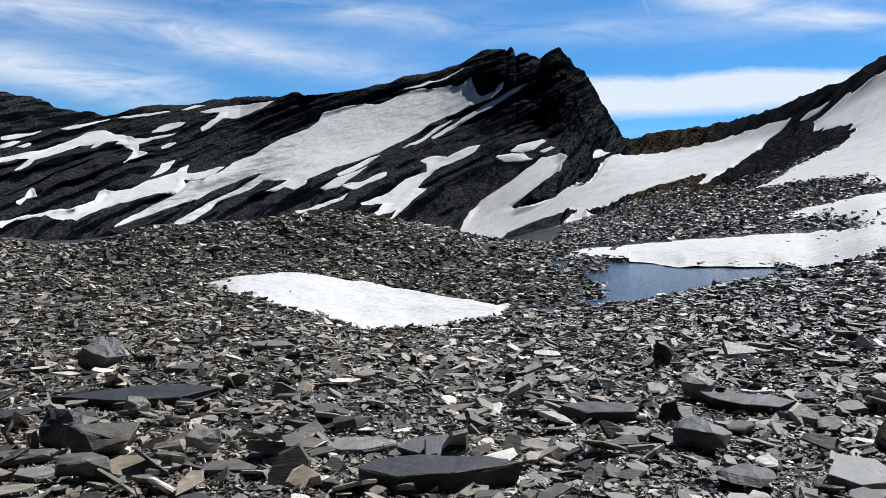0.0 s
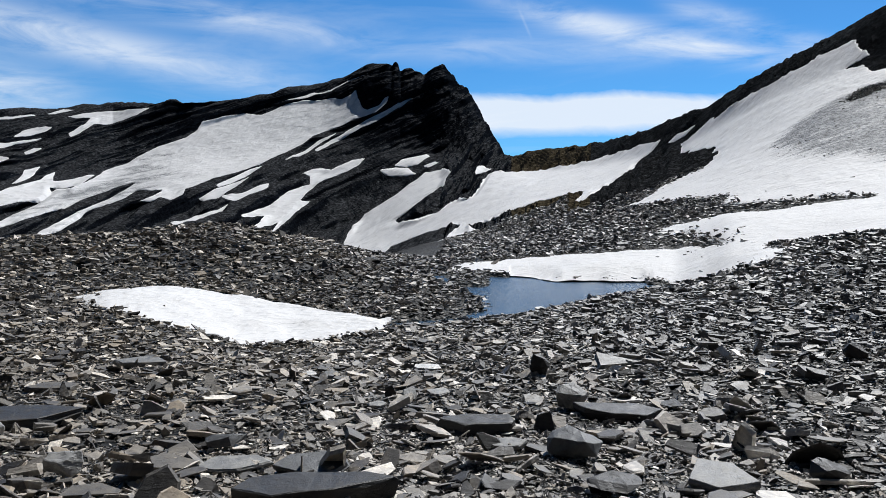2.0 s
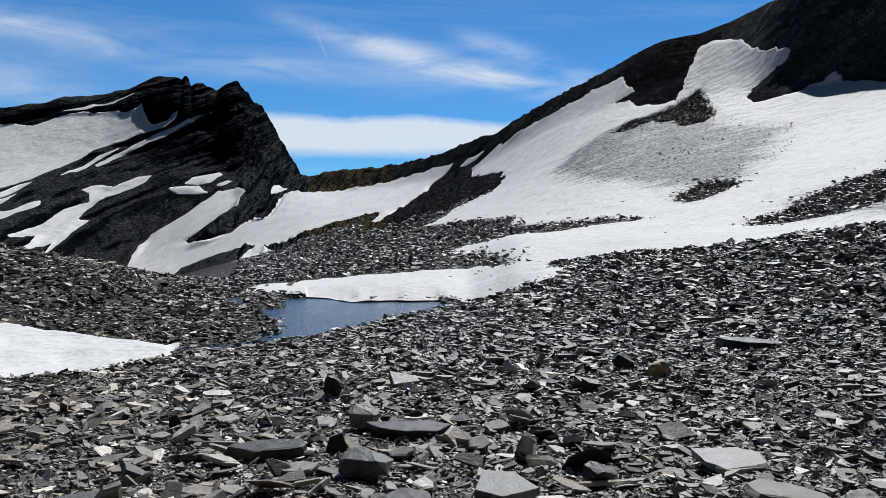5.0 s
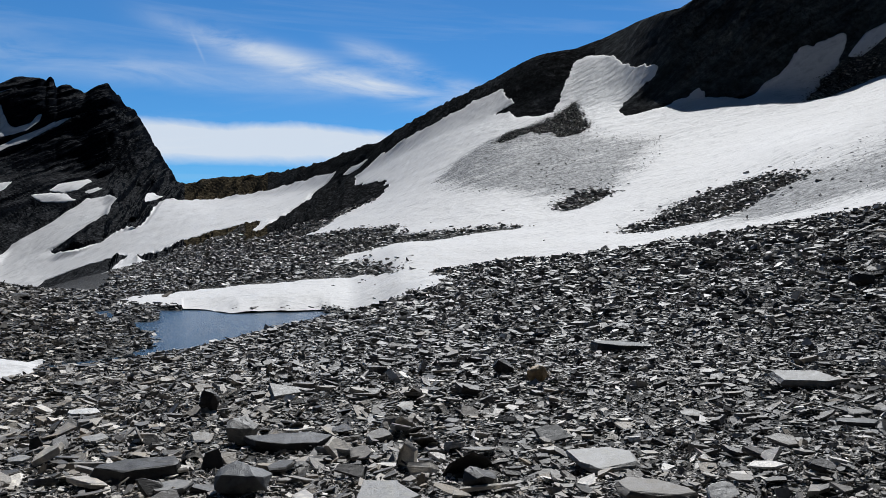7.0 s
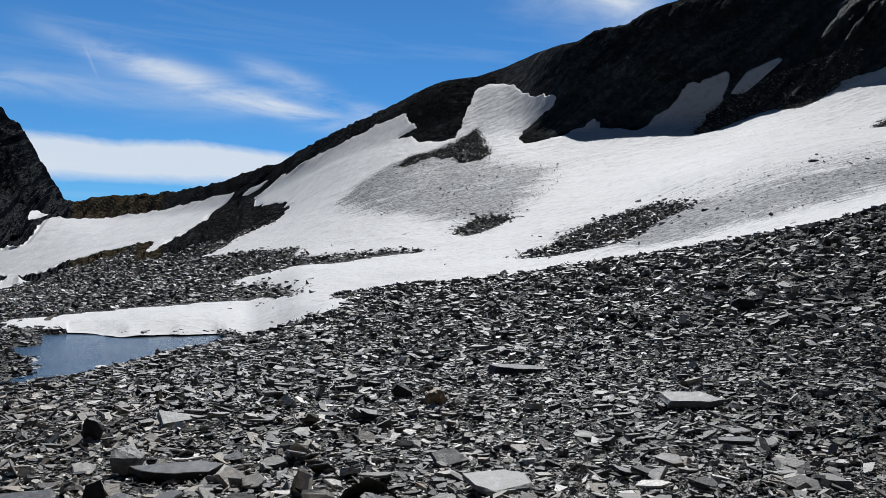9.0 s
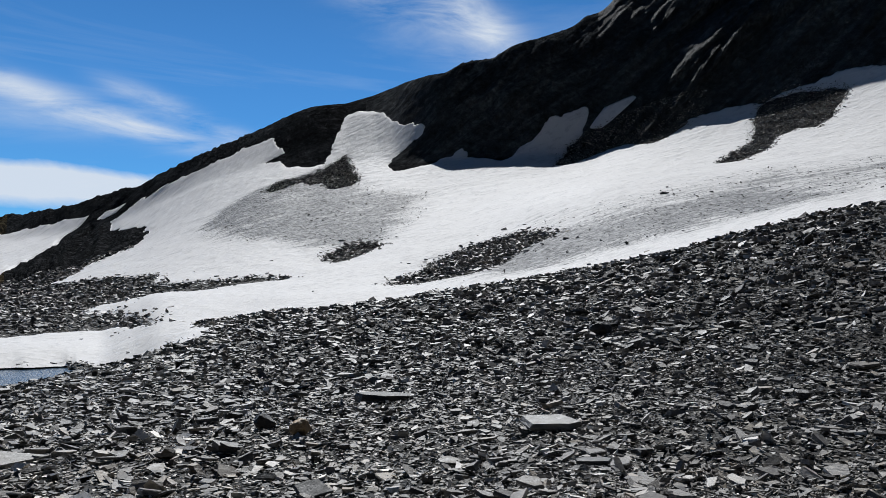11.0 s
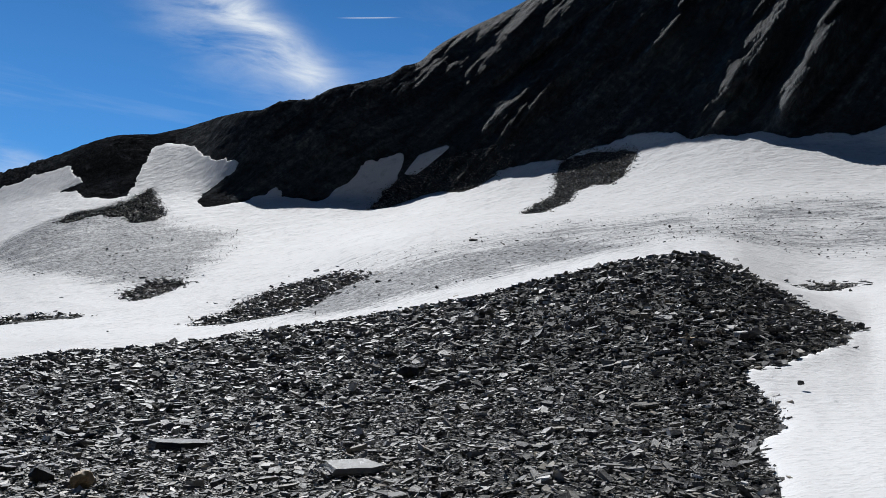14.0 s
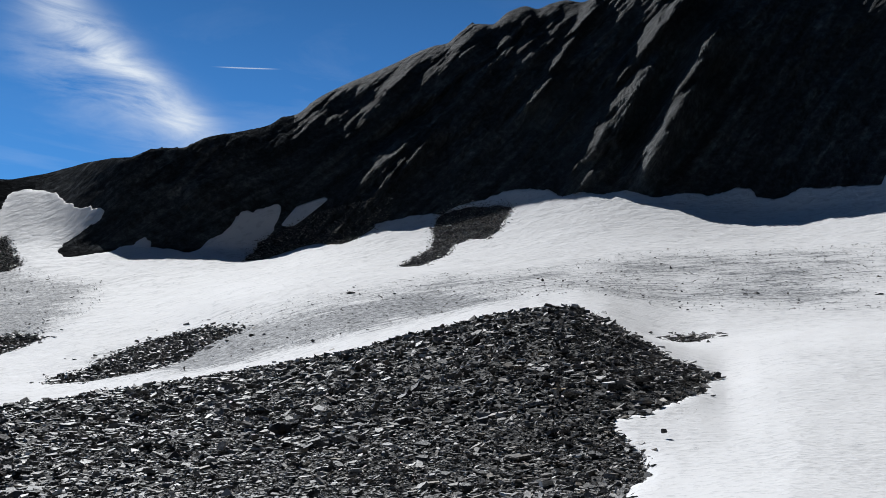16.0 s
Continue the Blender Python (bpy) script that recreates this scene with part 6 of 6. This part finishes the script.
rock("boulder", "black angular block between plates", "dark", 2.26, 6.16, 0.46, 0.32, 0.07, -20, 12)
rock("flat_stone", "flat pale plate on the scree", "white", 1.82, 14.27, 0.49, 0.34, 0.06, -7, 6)
rock("flat_stone", "pale-topped slab with a dark front", "pale", 1.52, 10.75, 0.34, 0.27, 0.04, -8, 4)
rock("flat_stone", "small pale slab on dark plates", "pale", 0.14, 14.33, 0.29, 0.21, 0.04, -1, 6)
rock("flat_stone", "small grey slab on dark plates", "pale", 0.66, 9.91, 0.25, 0.20, 0.03, -4, 9)
rock("flat_stone", "thin pale plate lying over rubble", "pale", 1.72, 7.54, 0.37, 0.22, 0.05, -13, 7)
rock("flat_stone", "long pale plate tilted in the rubble", "pale", 3.61, 8.25, 0.45, 0.18, 0.06, -49, -12)
rock("boulder", "bluish shattered boulder in the rubble", "blue", -5.15, 12.32, 0.68, 0.54, 0.50, 23, 8)
rock("flat_stone", "rust-stained slab among grey stones", "warm", -3.65, 11.85, 0.69, 0.41, 0.09, 17, 6)
rock("flat_stone", "bright white quartz stone on scree", "white", -0.21, 13.92, 0.24, 0.19, 0.03, 1, 14)
rock("flat_stone", "long grey plate across dark chips", "pale", -3.26, 15.40, 0.80, 0.48, 0.10, 12, 5)
rock("flat_stone", "thin brown plate over broken stones", "warm", -1.64, 6.34, 0.43, 0.26, 0.03, 15, 4)
rock("boulder", "ochre block, yellow-brown among grey stones", "ochre", 7.69, 10.06, 0.35, 0.28, 0.25, -37, 4)
rock("boulder", "rounded dark boulder beside an ochre block", "dark", 7.81, 11.11, 0.41, 0.33, 0.19, -35, 3)
rock("flat_stone", "long thin black slab", "dark", 10.72, 11.40, 1.29, 0.51, 0.15, -43, 2)
rock("flat_stone", "long pale plate leaning on rubble", "pale", 9.01, 6.46, 0.78, 0.39, 0.10, -66, 10)
rock("flat_stone", "tilted slab with a yellowish worn edge", "warm", 6.32, 4.74, 0.34, 0.17, 0.04, -88, 24)
rock("flat_stone", "broad pale plate on grey rubble", "pale", 5.17, 5.77, 0.57, 0.51, 0.07, -42, 8)
rock("flat_stone", "bright plate leaning steeply", "white", 4.94, 4.25, 0.23, 0.18, 0.03, -49, 34)
rock("flat_stone", "brownish plate tilted among chips", "warm", 6.95, 6.34, 0.27, 0.16, 0.03, -78, 18)
rock("flat_stone", "striped blue-grey plate leaning on rubble", "blue", 5.53, 7.04, 0.44, 0.26, 0.06, -38, 32)
rock("flat_stone", "thin blue-grey plate on edge", "blue", 5.65, 8.00, 0.26, 0.10, 0.03, -35, 46)
rock("flat_stone", "broad tan slab among grey plates", "warm", 4.65, 4.69, 0.57, 0.40, 0.07, -45, 3)
rock("flat_stone", "flat grey plate on fine chips", "blue", 7.24, 4.66, 0.33, 0.20, 0.04, -57, 8)
rock("boulder", "dark boulder in the scree", "dark", 4.04, 6.14, 0.35, 0.24, 0.13, -33, 10)
rock("boulder", "dark block standing proud of the slope", "dark", 17.38, 10.91, 0.60, 0.48, 0.31, -58, 4)
rock("boulder", "dark angular block on the slope", "dark", 16.88, 10.60, 0.56, 0.44, 0.31, -58, 5)
rock("flat_stone", "small white plate on dark scree", "white", 14.52, 6.73, 0.20, 0.14, 0.03, -65, 20)
rock("flat_stone", "brown-grey slab on the mound", "warm", 13.61, 3.93, 0.45, 0.31, 0.06, -74, 8)
rock("boulder", "dark block on the mound", "dark", 16.09, 7.08, 0.42, 0.33, 0.17, -66, 5)
rock("flat_stone", "blue-grey plate tilted on the mound", "blue", 14.36, 5.91, 0.34, 0.20, 0.04, -68, 24)
rock("boulder", "dark boulder among fine chips", "dark", 11.27, 3.96, 0.31, 0.25, 0.11, -71, 6)
rock("flat_stone", "small ochre stone on the mound", "ochre", 18.64, 4.35, 0.31, 0.25, 0.04, -77, 8)
rock("flat_stone", "pale plate on the far mound", "pale", -11.00, 49.34, 0.78, 0.54, 0.10, 13, 14)
rock("boulder", "dark boulder on the crest of the mound", "dark", 3.17, 56.95, 1.39, 0.97, 0.40, -3, 8)
rock("flat_stone", "pale slab on the far mound", "pale", -12.93, 40.71, 1.04, 0.73, 0.14, 18, 10)
rock("flat_stone", "dark slab at the edge of the lake", "dark", 3.88, 29.73, 0.98, 0.59, 0.15, -7, 3)
rock("boulder", "small dark block on the snow", "dark", 25.70, 1.23, 0.32, 0.26, 0.22, -87, 5)
rock("boulder", "single dark stone on clean snow", "dark", 15.67, 1.75, 0.13, 0.11, 0.08, -84, 5)
rock("boulder", "dark boulder at the edge of the snow", "dark", 26.55, 30.14, 0.78, 0.55, 0.28, -41, 5)
rock("boulder", "lone dark stone on the snowfield", "dark", 80.51, 42.13, 1.14, 0.80, 0.32, -62, 5)
rock("flat_stone", "flat dark stone lying on snow", "dark", 28.94, 27.46, 0.75, 0.38, 0.17, -46, 3)
